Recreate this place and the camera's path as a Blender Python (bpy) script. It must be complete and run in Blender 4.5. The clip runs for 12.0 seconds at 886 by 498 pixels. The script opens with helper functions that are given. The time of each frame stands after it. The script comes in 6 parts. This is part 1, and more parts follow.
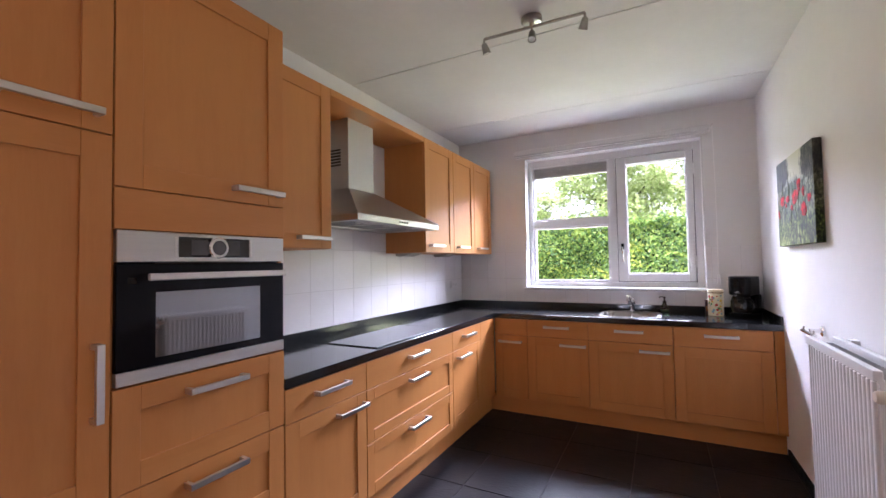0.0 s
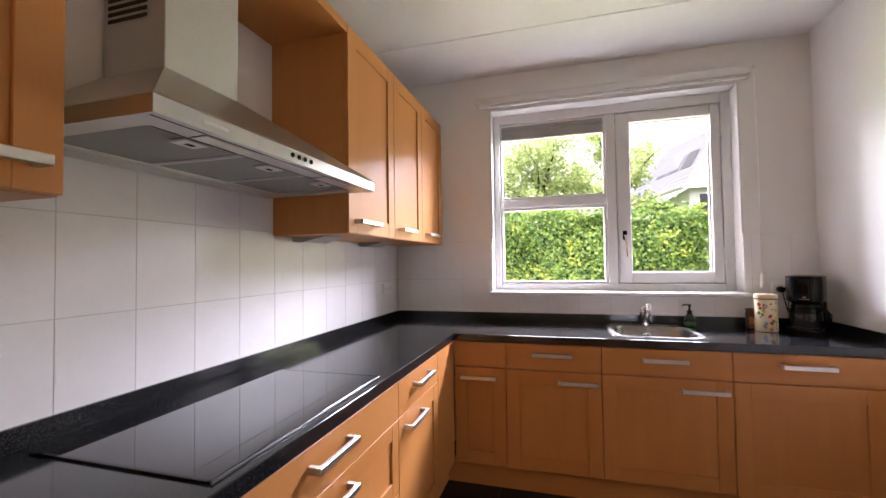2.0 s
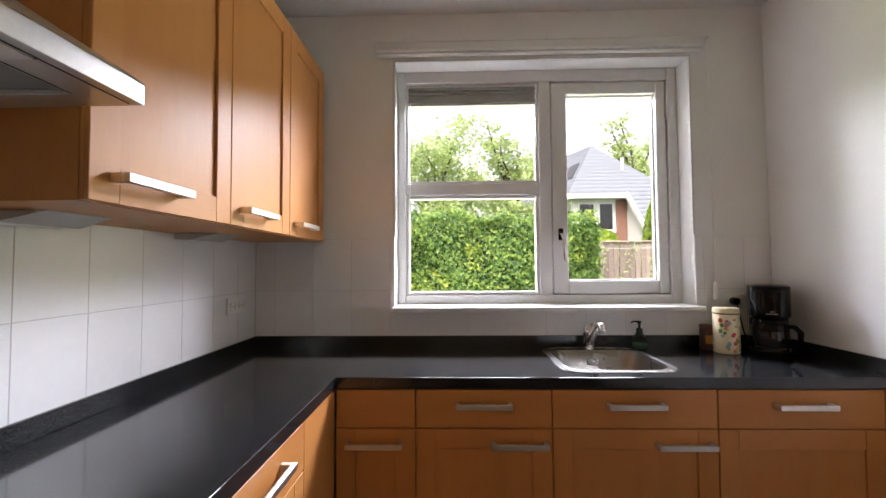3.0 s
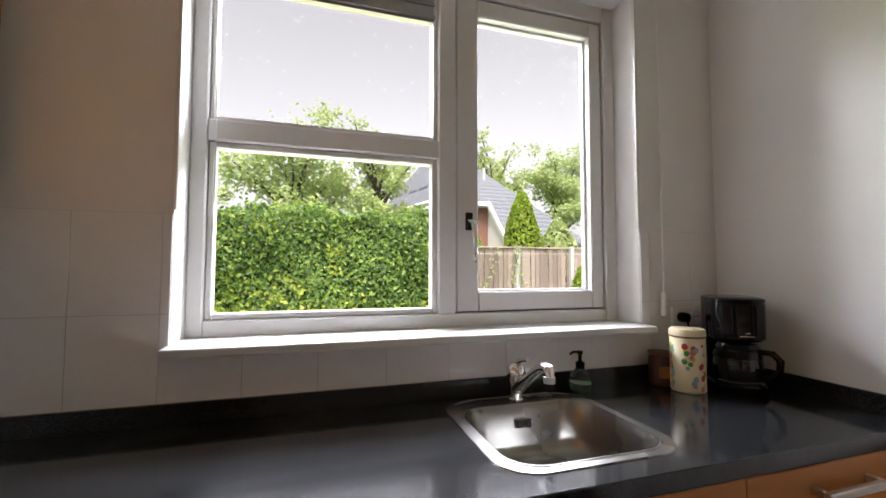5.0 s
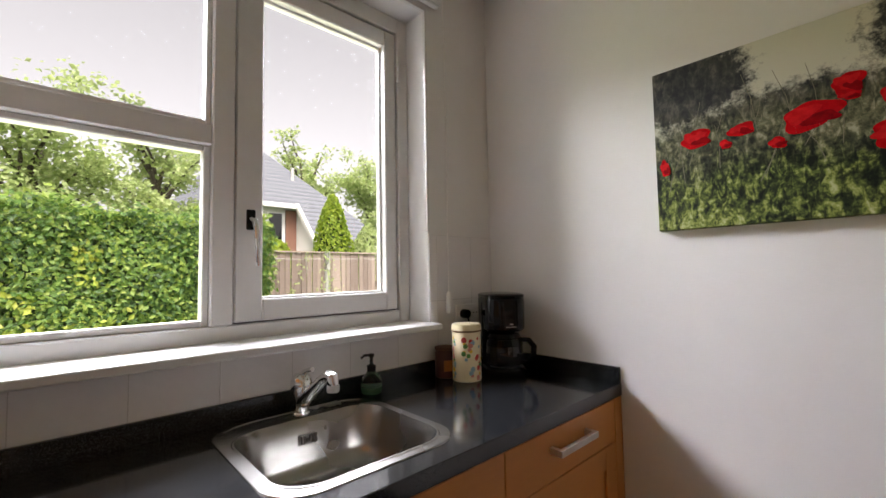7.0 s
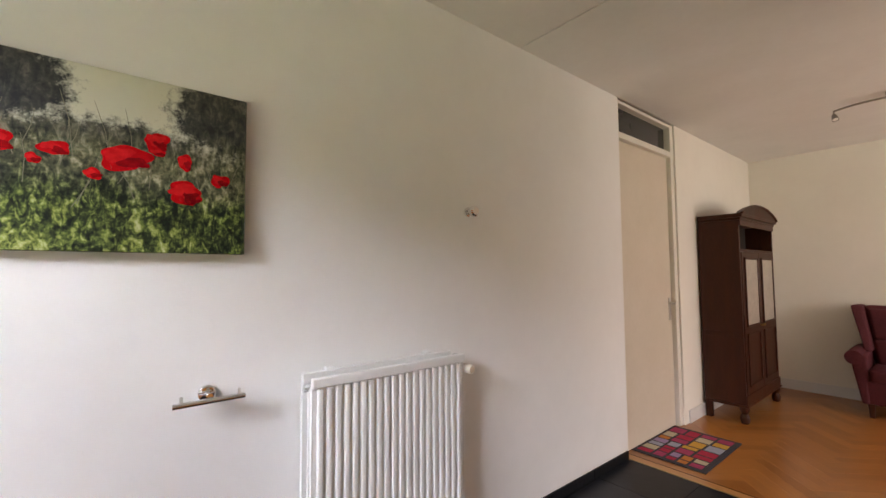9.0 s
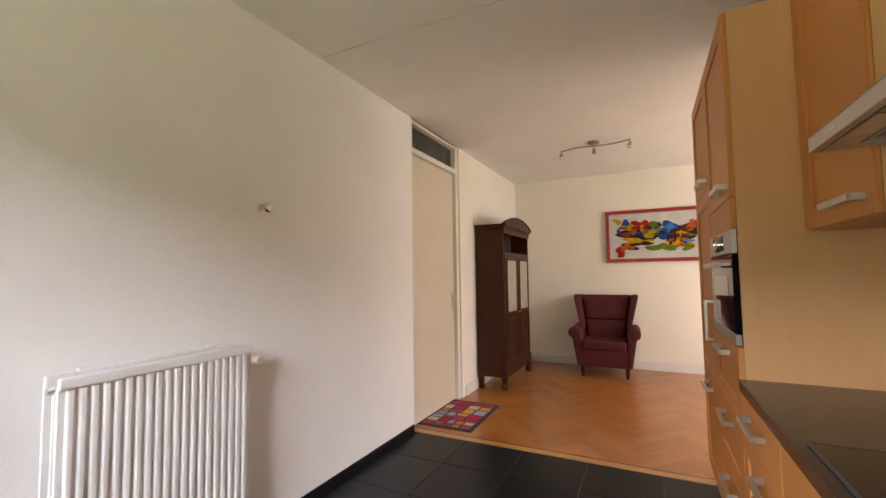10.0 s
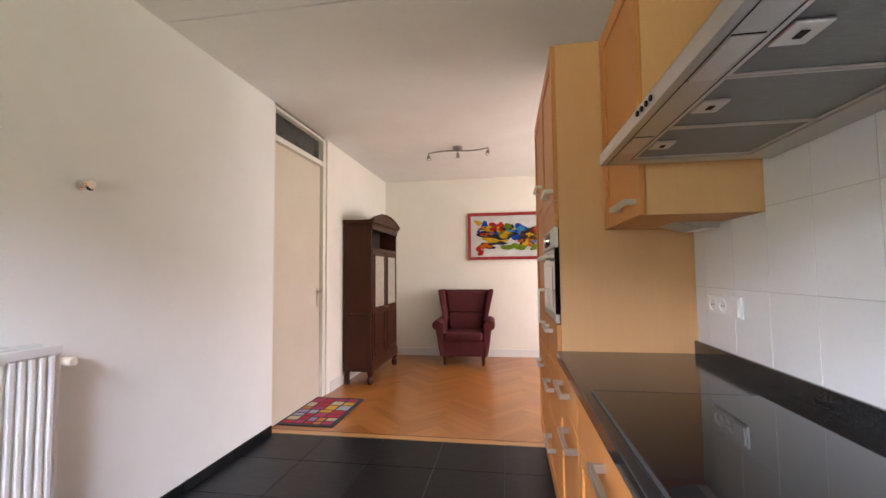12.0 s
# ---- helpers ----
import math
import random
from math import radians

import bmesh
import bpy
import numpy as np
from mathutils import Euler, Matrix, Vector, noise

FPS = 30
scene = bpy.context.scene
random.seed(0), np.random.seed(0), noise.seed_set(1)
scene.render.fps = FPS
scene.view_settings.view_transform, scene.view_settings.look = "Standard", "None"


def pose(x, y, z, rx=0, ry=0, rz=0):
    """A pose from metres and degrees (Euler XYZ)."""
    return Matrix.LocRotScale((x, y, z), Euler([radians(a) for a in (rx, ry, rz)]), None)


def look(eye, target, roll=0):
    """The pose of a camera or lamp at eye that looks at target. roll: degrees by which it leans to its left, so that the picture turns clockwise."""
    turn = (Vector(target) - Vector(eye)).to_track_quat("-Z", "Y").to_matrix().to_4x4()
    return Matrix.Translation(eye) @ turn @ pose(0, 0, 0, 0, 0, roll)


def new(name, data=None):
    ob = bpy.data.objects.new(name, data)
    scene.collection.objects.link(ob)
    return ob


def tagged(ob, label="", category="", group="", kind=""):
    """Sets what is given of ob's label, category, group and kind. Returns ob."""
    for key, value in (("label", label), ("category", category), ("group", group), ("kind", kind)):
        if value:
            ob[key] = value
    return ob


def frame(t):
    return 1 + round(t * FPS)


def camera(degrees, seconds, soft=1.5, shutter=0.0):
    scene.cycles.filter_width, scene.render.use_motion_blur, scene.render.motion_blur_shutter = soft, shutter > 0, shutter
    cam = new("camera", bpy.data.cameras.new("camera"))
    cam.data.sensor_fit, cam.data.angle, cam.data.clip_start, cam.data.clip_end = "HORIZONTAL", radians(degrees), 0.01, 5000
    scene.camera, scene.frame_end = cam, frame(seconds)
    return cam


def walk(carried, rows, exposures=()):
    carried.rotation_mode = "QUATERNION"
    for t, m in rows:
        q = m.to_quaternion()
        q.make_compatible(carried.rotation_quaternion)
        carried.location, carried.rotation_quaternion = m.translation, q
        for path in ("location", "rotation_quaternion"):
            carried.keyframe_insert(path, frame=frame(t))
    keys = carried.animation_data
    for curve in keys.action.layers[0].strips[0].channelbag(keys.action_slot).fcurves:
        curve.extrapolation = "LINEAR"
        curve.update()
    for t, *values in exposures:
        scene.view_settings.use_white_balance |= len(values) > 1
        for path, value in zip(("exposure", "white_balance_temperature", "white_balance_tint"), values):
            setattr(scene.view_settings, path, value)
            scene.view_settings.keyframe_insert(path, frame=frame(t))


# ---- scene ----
cam = camera(94.0, 12.0)
PATH = [
    (0, (2.014, -4.272, 1.379), (1.084, -2.503, 1.45), -1.0),
    (0.5, (1.873, -4.097, 1.375), (0.941, -2.329, 1.445), -1.0),
    (1, (1.674, -3.818, 1.381), (0.786, -2.027, 1.442), -0.8),
    (1.5, (1.483, -3.443, 1.349), (0.716, -1.596, 1.411), -0.8),
    (2, (1.265, -3.05, 1.343), (0.709, -1.13, 1.405), -0.8),
    (2.5, (1.111, -2.645, 1.349), (0.81, -0.668, 1.405), -0.7),
    (3, (1.083, -2.231, 1.344), (1.033, -0.233, 1.421), -0.4),
    (3.5, (1.052, -1.864, 1.344), (1.256, 0.124, 1.421), -0.3),
    (3.7, (1.057, -1.75, 1.334), (1.335, 0.228, 1.417), -0.3),
    (5.5, (1.156, -1.292, 1.333), (1.856, 0.579, 1.425), 0.1),
    (6, (1.156, -1.292, 1.341), (1.974, 0.531, 1.427), -0.1),
    (6.5, (1.176, -1.306, 1.323), (2.16, 0.432, 1.429), -0.3),
    (6.7, (1.197, -1.314, 1.319), (2.311, 0.343, 1.434), -0.6),
    (8.3, (1.332, -1.241, 1.376), (3.306, -1.545, 1.478), -0.4),
    (8.5, (1.297, -1.213, 1.373), (3.196, -1.83, 1.49), -0.2),
    (9, (1.172, -1.164, 1.388), (2.727, -2.417, 1.498), -0.4),
    (9.5, (1.035, -1.134, 1.356), (2.216, -2.744, 1.48), -0.8),
    (10, (0.918, -1.078, 1.332), (1.805, -2.866, 1.453), -0.8),
    (10.5, (0.891, -1.038, 1.317), (1.549, -2.923, 1.436), -0.7),
    (11, (0.848, -1.023, 1.299), (1.357, -2.953, 1.414), -0.7),
    (11.5, (0.83, -1.022, 1.29), (1.217, -2.981, 1.403), -0.6),
    (12, (0.841, -1.027, 1.286), (1.15, -2.999, 1.396), -0.6),
]
walk(cam, [(t, look(eye, target, roll)) for t, eye, target, roll in PATH],
     exposures=[(0.0, 2.80, 5850, 33), (1.5, 2.84, 6150, 34), (2.5, 2.47, 6700, 27), (3.5, 2.09, 6400, 21), (5.5, 1.85, 6800, 22), (6.5, 1.79, 6950, 23), (8.5, 2.32, 6550, 22), (9.5, 2.54, 6950, 22), (10.5, 2.74, 6850, 22), (12.0, 2.96, 6200, 23)])

# ---- world, sun and window light ----
world = bpy.data.worlds.new("world")
scene.world = world
world.use_nodes = True
wn, wl = world.node_tree.nodes, world.node_tree.links
sky = wn.new("ShaderNodeTexSky")
sky.sky_type, sky.sun_disc = "NISHITA", False
sky.sun_elevation, sky.sun_rotation = radians(52), radians(200)
sky.dust_density = 4.0
soften = wn.new("ShaderNodeHueSaturation")
soften.inputs["Saturation"].default_value = 0.10
wl.new(sky.outputs[0], soften.inputs["Color"])
wl.new(soften.outputs[0], wn["Background"].inputs["Color"])
wn["Background"].inputs["Strength"].default_value = 0.081


def lamp(name, kind, m, energy, colour, **more):
    data = bpy.data.lights.new(name, kind)
    data.energy, data.color = energy, colour
    if kind == "AREA":
        data.spread = more.get("spread", math.pi)
        data.shape, data.size, data.size_y = "RECTANGLE", more["size"], more["size_y"]
    else:
        data.angle = more["angle"]
    ob = new(name, data)
    ob.matrix_world = m
    return ob


lamp("sun", "SUN", look((0, 0, 20), (4, 9, 0)), 2.3, (1.0, 0.97, 0.92), angle=radians(20))
lamp("kitchen_window_daylight", "AREA", look((2.10, 2.40, 3.46), (1.50, -1.50, 1.50)), 318.0, (0.84, 0.925, 1.0), size=5.6, size_y=1.05)
lamp("garden_bounce_daylight", "AREA", look((1.75, 2.60, 0.95), (1.55, -2.40, 2.30)), 50.0, (0.93, 1.0, 0.62), size=6.0, size_y=1.9)
lamp("dining_window_daylight", "AREA", look((-1.78, -5.75, 1.45), (1.2, -5.75, 0.1)), 14.5, (1.0, 0.93, 0.84), size=2.3, size_y=1.9)


# ---- materials ----
def material(name):
    m = bpy.data.materials.new(name)
    m.use_nodes = True
    return m, m.node_tree.nodes, m.node_tree.links, m.node_tree.nodes["Principled BSDF"]


def surface(name, a, b, rough=0.5, scale=8.0, stretch=(1, 1, 1), detail=4.0, bump=0.0, bump_scale=60.0, metal=0.0,
            coat=0.0, fine=0.3, rough_var=0.08, specular=0.5, vary=0.0, coat_rough=0.1):
    """Two colours mixed by a coarse and a fine noise, with roughness variation and a fine bump."""
    m, n, l, p = material(name)
    tc = n.new("ShaderNodeTexCoord")
    mp = n.new("ShaderNodeMapping")
    mp.inputs["Scale"].default_value = stretch
    l.new(tc.outputs["Object"], mp.inputs["Vector"])
    big, small = n.new("ShaderNodeTexNoise"), n.new("ShaderNodeTexNoise")
    big.inputs["Scale"].default_value, big.inputs["Detail"].default_value = scale, detail
    small.inputs["Scale"].default_value, small.inputs["Detail"].default_value = scale * 9, 3.0
    l.new(mp.outputs[0], big.inputs["Vector"]), l.new(mp.outputs[0], small.inputs["Vector"])
    mix = n.new("ShaderNodeMix")
    mix.data_type = "FLOAT"
    mix.inputs["Factor"].default_value = fine
    l.new(big.outputs["Fac"], mix.inputs["A"]), l.new(small.outputs["Fac"], mix.inputs["B"])
    last = mix.outputs["Result"]
    if vary:
        info = n.new("ShaderNodeObjectInfo")
        add = n.new("ShaderNodeMath")
        add.operation = "MULTIPLY_ADD"
        l.new(info.outputs["Random"], add.inputs[0])
        add.inputs[1].default_value = vary
        l.new(last, add.inputs[2])
        sub = n.new("ShaderNodeMath")
        sub.operation = "SUBTRACT"
        l.new(add.outputs[0], sub.inputs[0])
        sub.inputs[1].default_value = vary / 2
        last = sub.outputs[0]
    ramp = n.new("ShaderNodeValToRGB")
    ramp.color_ramp.elements[0].position, ramp.color_ramp.elements[1].position = 0.3, 0.7
    ramp.color_ramp.elements[0].color, ramp.color_ramp.elements[1].color = (*a, 1), (*b, 1)
    l.new(last, ramp.inputs["Fac"])
    l.new(ramp.outputs["Color"], p.inputs["Base Color"])
    rr = n.new("ShaderNodeMapRange")
    rr.inputs["To Min"].default_value, rr.inputs["To Max"].default_value = max(0.02, rough - rough_var), rough + rough_var
    l.new(big.outputs["Fac"], rr.inputs["Value"])
    l.new(rr.outputs[0], p.inputs["Roughness"])
    p.inputs["Metallic"].default_value = metal
    p.inputs["Coat Weight"].default_value = coat
    p.inputs["Coat Roughness"].default_value = coat_rough
    p.inputs["Specular IOR Level"].default_value = specular
    if bump:
        bn, bp = n.new("ShaderNodeTexNoise"), n.new("ShaderNodeBump")
        bn.inputs["Scale"].default_value, bn.inputs["Detail"].default_value = bump_scale, 4.0
        l.new(mp.outputs[0], bn.inputs["Vector"])
        bp.inputs["Strength"].default_value, bp.inputs["Distance"].default_value = bump, 0.004
        l.new(bn.outputs["Fac"], bp.inputs["Height"]), l.new(bp.outputs[0], p.inputs["Normal"])
    return m


def clear_glass(name, colour=(1, 1, 1), rough=0.0):
    m, n, l, p = material(name)
    p.inputs["Base Color"].default_value = (*colour, 1)
    p.inputs["Roughness"].default_value = rough
    p.inputs["Transmission Weight"].default_value = 1.0
    p.inputs["IOR"].default_value = 1.45
    return m


def pane_glass(name):
    """A thin pane: clear, with a faint mirror gloss."""
    m, n, l, p = material(name)
    clear, gloss, mix, fr = n.new("ShaderNodeBsdfTransparent"), n.new("ShaderNodeBsdfGlossy"), n.new("ShaderNodeMixShader"), n.new("ShaderNodeFresnel")
    clear.inputs["Color"].default_value = (0.96, 0.98, 0.97, 1)
    gloss.inputs["Roughness"].default_value = 0.01
    fr.inputs["IOR"].default_value = 1.25
    l.new(fr.outputs[0], mix.inputs[0]), l.new(clear.outputs[0], mix.inputs[1]), l.new(gloss.outputs[0], mix.inputs[2])
    l.new(mix.outputs[0], n["Material Output"].inputs["Surface"])
    return m


def granite(name):
    m, n, l, p = material(name)
    tc = n.new("ShaderNodeTexCoord")
    vor, noi, ramp = n.new("ShaderNodeTexVoronoi"), n.new("ShaderNodeTexNoise"), n.new("ShaderNodeValToRGB")
    vor.inputs["Scale"].default_value, noi.inputs["Scale"].default_value, noi.inputs["Detail"].default_value = 660, 290, 5
    l.new(tc.outputs["Object"], vor.inputs["Vector"]), l.new(tc.outputs["Object"], noi.inputs["Vector"])
    mix = n.new("ShaderNodeMix")
    mix.data_type = "FLOAT"
    mix.inputs["Factor"].default_value = 0.55
    l.new(vor.outputs["Color"], mix.inputs["A"]), l.new(noi.outputs["Fac"], mix.inputs["B"])
    e = ramp.color_ramp.elements
    e[0].position, e[0].color = 0.44, (0.006, 0.0065, 0.007, 1)
    e[1].position, e[1].color = 0.74, (0.074, 0.078, 0.086, 1)
    mid = ramp.color_ramp.elements.new(0.58)
    mid.color = (0.016, 0.017, 0.019, 1)
    l.new(mix.outputs["Result"], ramp.inputs["Fac"]), l.new(ramp.outputs[0], p.inputs["Base Color"])
    cloud, rr = n.new("ShaderNodeTexNoise"), n.new("ShaderNodeMapRange")
    cloud.inputs["Scale"].default_value = 5
    l.new(tc.outputs["Object"], cloud.inputs["Vector"]), l.new(cloud.outputs["Fac"], rr.inputs["Value"])
    rr.inputs["To Min"].default_value, rr.inputs["To Max"].default_value = 0.07, 0.15
    l.new(rr.outputs[0], p.inputs["Roughness"])
    p.inputs["Specular IOR Level"].default_value = 0.6
    return m


def wall_paint(name, a, b):
    return surface(name, a, b, rough=0.75, scale=1.6, bump=0.12, bump_scale=90, fine=0.2, specular=0.3)


WHITE_WALL = wall_paint("white_wall_paint", (0.76, 0.755, 0.74), (0.82, 0.815, 0.80))
CREAM_WALL = wall_paint("cream_wall_paint", (0.74, 0.71, 0.64), (0.80, 0.77, 0.70))
CEILING_PAINT = surface("ceiling_paint", (0.75, 0.745, 0.73), (0.81, 0.805, 0.79), rough=0.85, scale=2.5, bump=0.25, bump_scale=140, specular=0.2)
GLAZED_TILE = surface("glazed_wall_tile", (0.78, 0.77, 0.765), (0.84, 0.83, 0.825), rough=0.36, scale=5, vary=0.25, rough_var=0.05, specular=0.35)
GROUT = surface("pale_grout", (0.56, 0.545, 0.53), (0.66, 0.645, 0.63), rough=0.9, scale=20, bump=0.2)
SLATE = surface("black_slate_tile", (0.0028, 0.0032, 0.0045), (0.0085, 0.0098, 0.0132), specular=0.25, rough=0.36, scale=7, stretch=(1, 3, 1), bump=0.35, bump_scale=26, vary=0.35, rough_var=0.12)
DARK_GROUT = surface("dark_grout", (0.075, 0.072, 0.070), (0.125, 0.12, 0.115), rough=0.9, scale=25, bump=0.2)
BEECH = surface("beech_veneer", (0.550, 0.220, 0.056), (0.605, 0.258, 0.071), specular=0.42, rough=0.46, scale=2.4, stretch=(7, 7, 0.7), detail=7, vary=0.3, coat=0.0, fine=0.35, bump=0.05, bump_scale=40)
BEECH_ACROSS = surface("beech_veneer_across", (0.550, 0.220, 0.056), (0.605, 0.258, 0.071), specular=0.42, rough=0.46, scale=2.4, stretch=(0.7, 7, 7), detail=7, vary=0.3, coat=0.0, fine=0.35, bump=0.05, bump_scale=40)
# beech for sides facing the window, its light put into a paler colour
WINDOW_LIT_BEECH = surface("window_lit_beech_veneer", (0.63, 0.345, 0.150), (0.67, 0.380, 0.170), specular=0.5, rough=0.38, scale=2.0, stretch=(7, 7, 0.6), detail=7, vary=0.3, fine=0.35, bump=0.04, bump_scale=40)
DARK_GAP = surface("shadow_gap", (0.02, 0.015, 0.01), (0.035, 0.025, 0.02), rough=0.9)
BRUSHED = surface("brushed_steel", (0.53, 0.52, 0.50), (0.58, 0.57, 0.55), rough=0.36, metal=1.0, scale=3, stretch=(1, 40, 40), rough_var=0.07)
SATIN = surface("satin_nickel", (0.62, 0.60, 0.57), (0.72, 0.70, 0.67), rough=0.36, metal=1.0, scale=12, rough_var=0.05)
CHROME = surface("chrome", (0.75, 0.75, 0.75), (0.82, 0.82, 0.82), rough=0.07, metal=1.0, scale=10, rough_var=0.03)
SINK_STEEL = surface("sink_steel", (0.33, 0.325, 0.31), (0.38, 0.37, 0.355), rough=0.27, metal=1.0, scale=3, rough_var=0.03)
GRANITE = granite("speckled_black_granite")
BLACK_GLASS = surface("black_glass", (0.006, 0.006, 0.007), (0.010, 0.010, 0.011), rough=0.035, scale=4, rough_var=0.015, specular=0.6)
OVEN_DOOR = surface("dark_oven_door", (0.004, 0.004, 0.006), (0.007, 0.007, 0.010), rough=0.06, scale=4, rough_var=0.02, specular=0.14)
OVEN_GLASS = surface("coated_oven_glass", (0.006, 0.006, 0.007), (0.010, 0.010, 0.011), rough=0.04, scale=4, rough_var=0.01, specular=0.42)
OVEN_GLASS.node_tree.nodes["Principled BSDF"].inputs["IOR"].default_value = 3.2
BLACK_PLASTIC = surface("black_plastic", (0.003, 0.003, 0.0035), (0.006, 0.006, 0.007), rough=0.10, scale=18, rough_var=0.04, specular=0.22)
WHITE_PLASTIC = surface("white_plastic", (0.84, 0.83, 0.81), (0.88, 0.87, 0.85), rough=0.35, scale=12)
WHITE_LACQUER = surface("white_lacquer", (0.66, 0.655, 0.64), (0.71, 0.705, 0.69), rough=0.32, scale=4)
FRAME_PAINT = surface("off_white_frame_paint", (0.68, 0.65, 0.58), (0.74, 0.71, 0.64), rough=0.4, scale=3)
CREAM_LACQUER = surface("cream_lacquer", (0.60, 0.535, 0.43), (0.66, 0.59, 0.49), rough=0.4, scale=3, bump=0.05, bump_scale=30)
OAK_BLOCK = surface("oak_parquet", (0.250, 0.086, 0.016), (0.36, 0.140, 0.031), rough=0.3, scale=2.2, stretch=(9, 1, 9), detail=7, vary=0.42, coat=0.22, fine=0.45, coat_rough=0.2, bump=0.05, bump_scale=40)
DARK_WOOD = surface("dark_mahogany", (0.028, 0.0065, 0.0024), (0.062, 0.0165, 0.0052), rough=0.40, scale=2.5, stretch=(6, 6, 0.8), detail=7, coat=0.03, vary=0.2, fine=0.4, specular=0.22)
MAROON = surface("maroon_velvet", (0.060, 0.012, 0.016), (0.105, 0.022, 0.028), rough=0.8, scale=6, bump=0.3, bump_scale=300, fine=0.5, specular=0.25)
LAMP_DARK = surface("dark_hot_plate", (0.03, 0.03, 0.032), (0.05, 0.05, 0.052), rough=0.3, scale=10)
PANE = pane_glass("window_glass")


# ---- mesh helpers ----
def box(bm, x0, x1, y0, y1, z0, z1, bevel=0.0, seg=1):
    made = bmesh.ops.create_cube(bm, size=1.0)["verts"]
    for v in made:
        v.co = ((x0 + x1) / 2 + v.co.x * (x1 - x0), (y0 + y1) / 2 + v.co.y * (y1 - y0), (z0 + z1) / 2 + v.co.z * (z1 - z0))
    if bevel:
        edges = list({e for v in made for e in v.link_edges})
        bmesh.ops.bevel(bm, geom=edges, offset=bevel, segments=seg, affect="EDGES", profile=0.5)
    return bm


def boxes(*specs, bevel=0.0, seg=1):
    bm = bmesh.new()
    for s in specs:
        box(bm, *s, bevel=bevel, seg=seg)
    return bm


def rod(bm, a, b, r, r2=None, seg=16):
    a, b = Vector(a), Vector(b)
    d = b - a
    m = Matrix.Translation((a + b) / 2) @ d.to_track_quat("Z", "Y").to_matrix().to_4x4()
    bmesh.ops.create_cone(bm, cap_ends=True, segments=seg, radius1=r, radius2=r if r2 is None else r2, depth=d.length, matrix=m)
    return bm


def rods(*specs, seg=16):
    bm = bmesh.new()
    for s in specs:
        rod(bm, *s, seg=seg)
    return bm


def lathe(profile, cx=0.0, cy=0.0, seg=28, bm=None):
    """Turns (radius, height) pairs round an upright axis."""
    bm = bm or bmesh.new()
    rings = []
    for r, z in profile:
        rings.append([bm.verts.new((cx + r * math.cos(2 * math.pi * i / seg), cy + r * math.sin(2 * math.pi * i / seg), z)) for i in range(seg)])
    for a, b in zip(rings, rings[1:]):
        for i in range(seg):
            bm.faces.new((a[i], a[(i + 1) % seg], b[(i + 1) % seg], b[i]))
    bm.faces.new(rings[0][::-1]), bm.faces.new(rings[-1])
    return bm


def pipe(points, r, seg=12, bm=None):
    """A round tube along points."""
    bm = bm or bmesh.new()
    pts = [Vector(p) for p in points]
    rings = []
    for i, p in enumerate(pts):
        d = (pts[min(i + 1, len(pts) - 1)] - pts[max(i - 1, 0)]).normalized()
        side = d.orthogonal().normalized() if not rings else (side - d * side.dot(d)).normalized()
        up = d.cross(side)
        rr = r[i] if isinstance(r, (list, tuple)) else r
        rings.append([bm.verts.new(p + rr * (math.cos(2 * math.pi * k / seg) * side + math.sin(2 * math.pi * k / seg) * up)) for k in range(seg)])
    for a, b in zip(rings, rings[1:]):
        for i in range(seg):
            bm.faces.new((a[i], a[(i + 1) % seg], b[(i + 1) % seg], b[i]))
    bm.faces.new(rings[0][::-1]), bm.faces.new(rings[-1])
    return bm


def slab(us, vs, keep, w0, w1, place, bevel=0.0):
    """A plate of grid cells (us by vs, those that keep(i, j) holds), thick from w0 to w1; place(u, v, w) gives the point."""
    bm = bmesh.new()
    grid = {}

    def vert(i, j, w):
        if (i, j, w) not in grid:
            grid[i, j, w] = bm.verts.new(place(us[i], vs[j], w))
        return grid[i, j, w]

    on = {(i, j) for i in range(len(us) - 1) for j in range(len(vs) - 1) if keep(i, j)}
    for i, j in on:
        c = [(i, j), (i + 1, j), (i + 1, j + 1), (i, j + 1)]
        bm.faces.new([vert(a, b, w1) for a, b in c])
        bm.faces.new([vert(a, b, w0) for a, b in reversed(c)])
        for k, near in enumerate([(i, j - 1), (i + 1, j), (i, j + 1), (i - 1, j)]):
            if near not in on:
                a, b = c[k], c[(k + 1) % 4]
                bm.faces.new((vert(*a, w0), vert(*b, w0), vert(*b, w1), vert(*a, w1)))
    bmesh.ops.recalc_face_normals(bm, faces=bm.faces)
    if bevel:
        edges = [e for e in bm.edges if len(e.link_faces) == 2 and e.calc_face_angle(0) > 1.0]
        bmesh.ops.bevel(bm, geom=edges, offset=bevel, segments=3, affect="EDGES", profile=0.5)
    return bm


def mesh_of(name, bm, mat, smooth=False):
    me = bpy.data.meshes.new(name)
    bmesh.ops.recalc_face_normals(bm, faces=bm.faces)
    if smooth:
        for f in bm.faces:
            f.smooth = True
        for e in bm.edges:
            if len(e.link_faces) == 2 and e.calc_face_angle(0) > radians(40):
                e.smooth = False
    bm.to_mesh(me)
    bm.free()
    me.materials.append(mat)
    return me


def part(name, bm, mat, parent, label="", smooth=False, m=None):
    ob = new(name, mesh_of(name, bm, mat, smooth))
    ob.parent = parent
    if m is not None:
        ob.matrix_basis = m
    return tagged(ob, label)


def piece(name, me, parent, m):
    ob = new(name, me)
    ob.parent = parent
    ob.matrix_basis = m
    return ob


def thing(name, m, label, category, group="", kind=""):
    ob = new(name)
    ob.empty_display_size = 0.1
    ob.matrix_world = m
    return tagged(ob, label, category, group, kind)


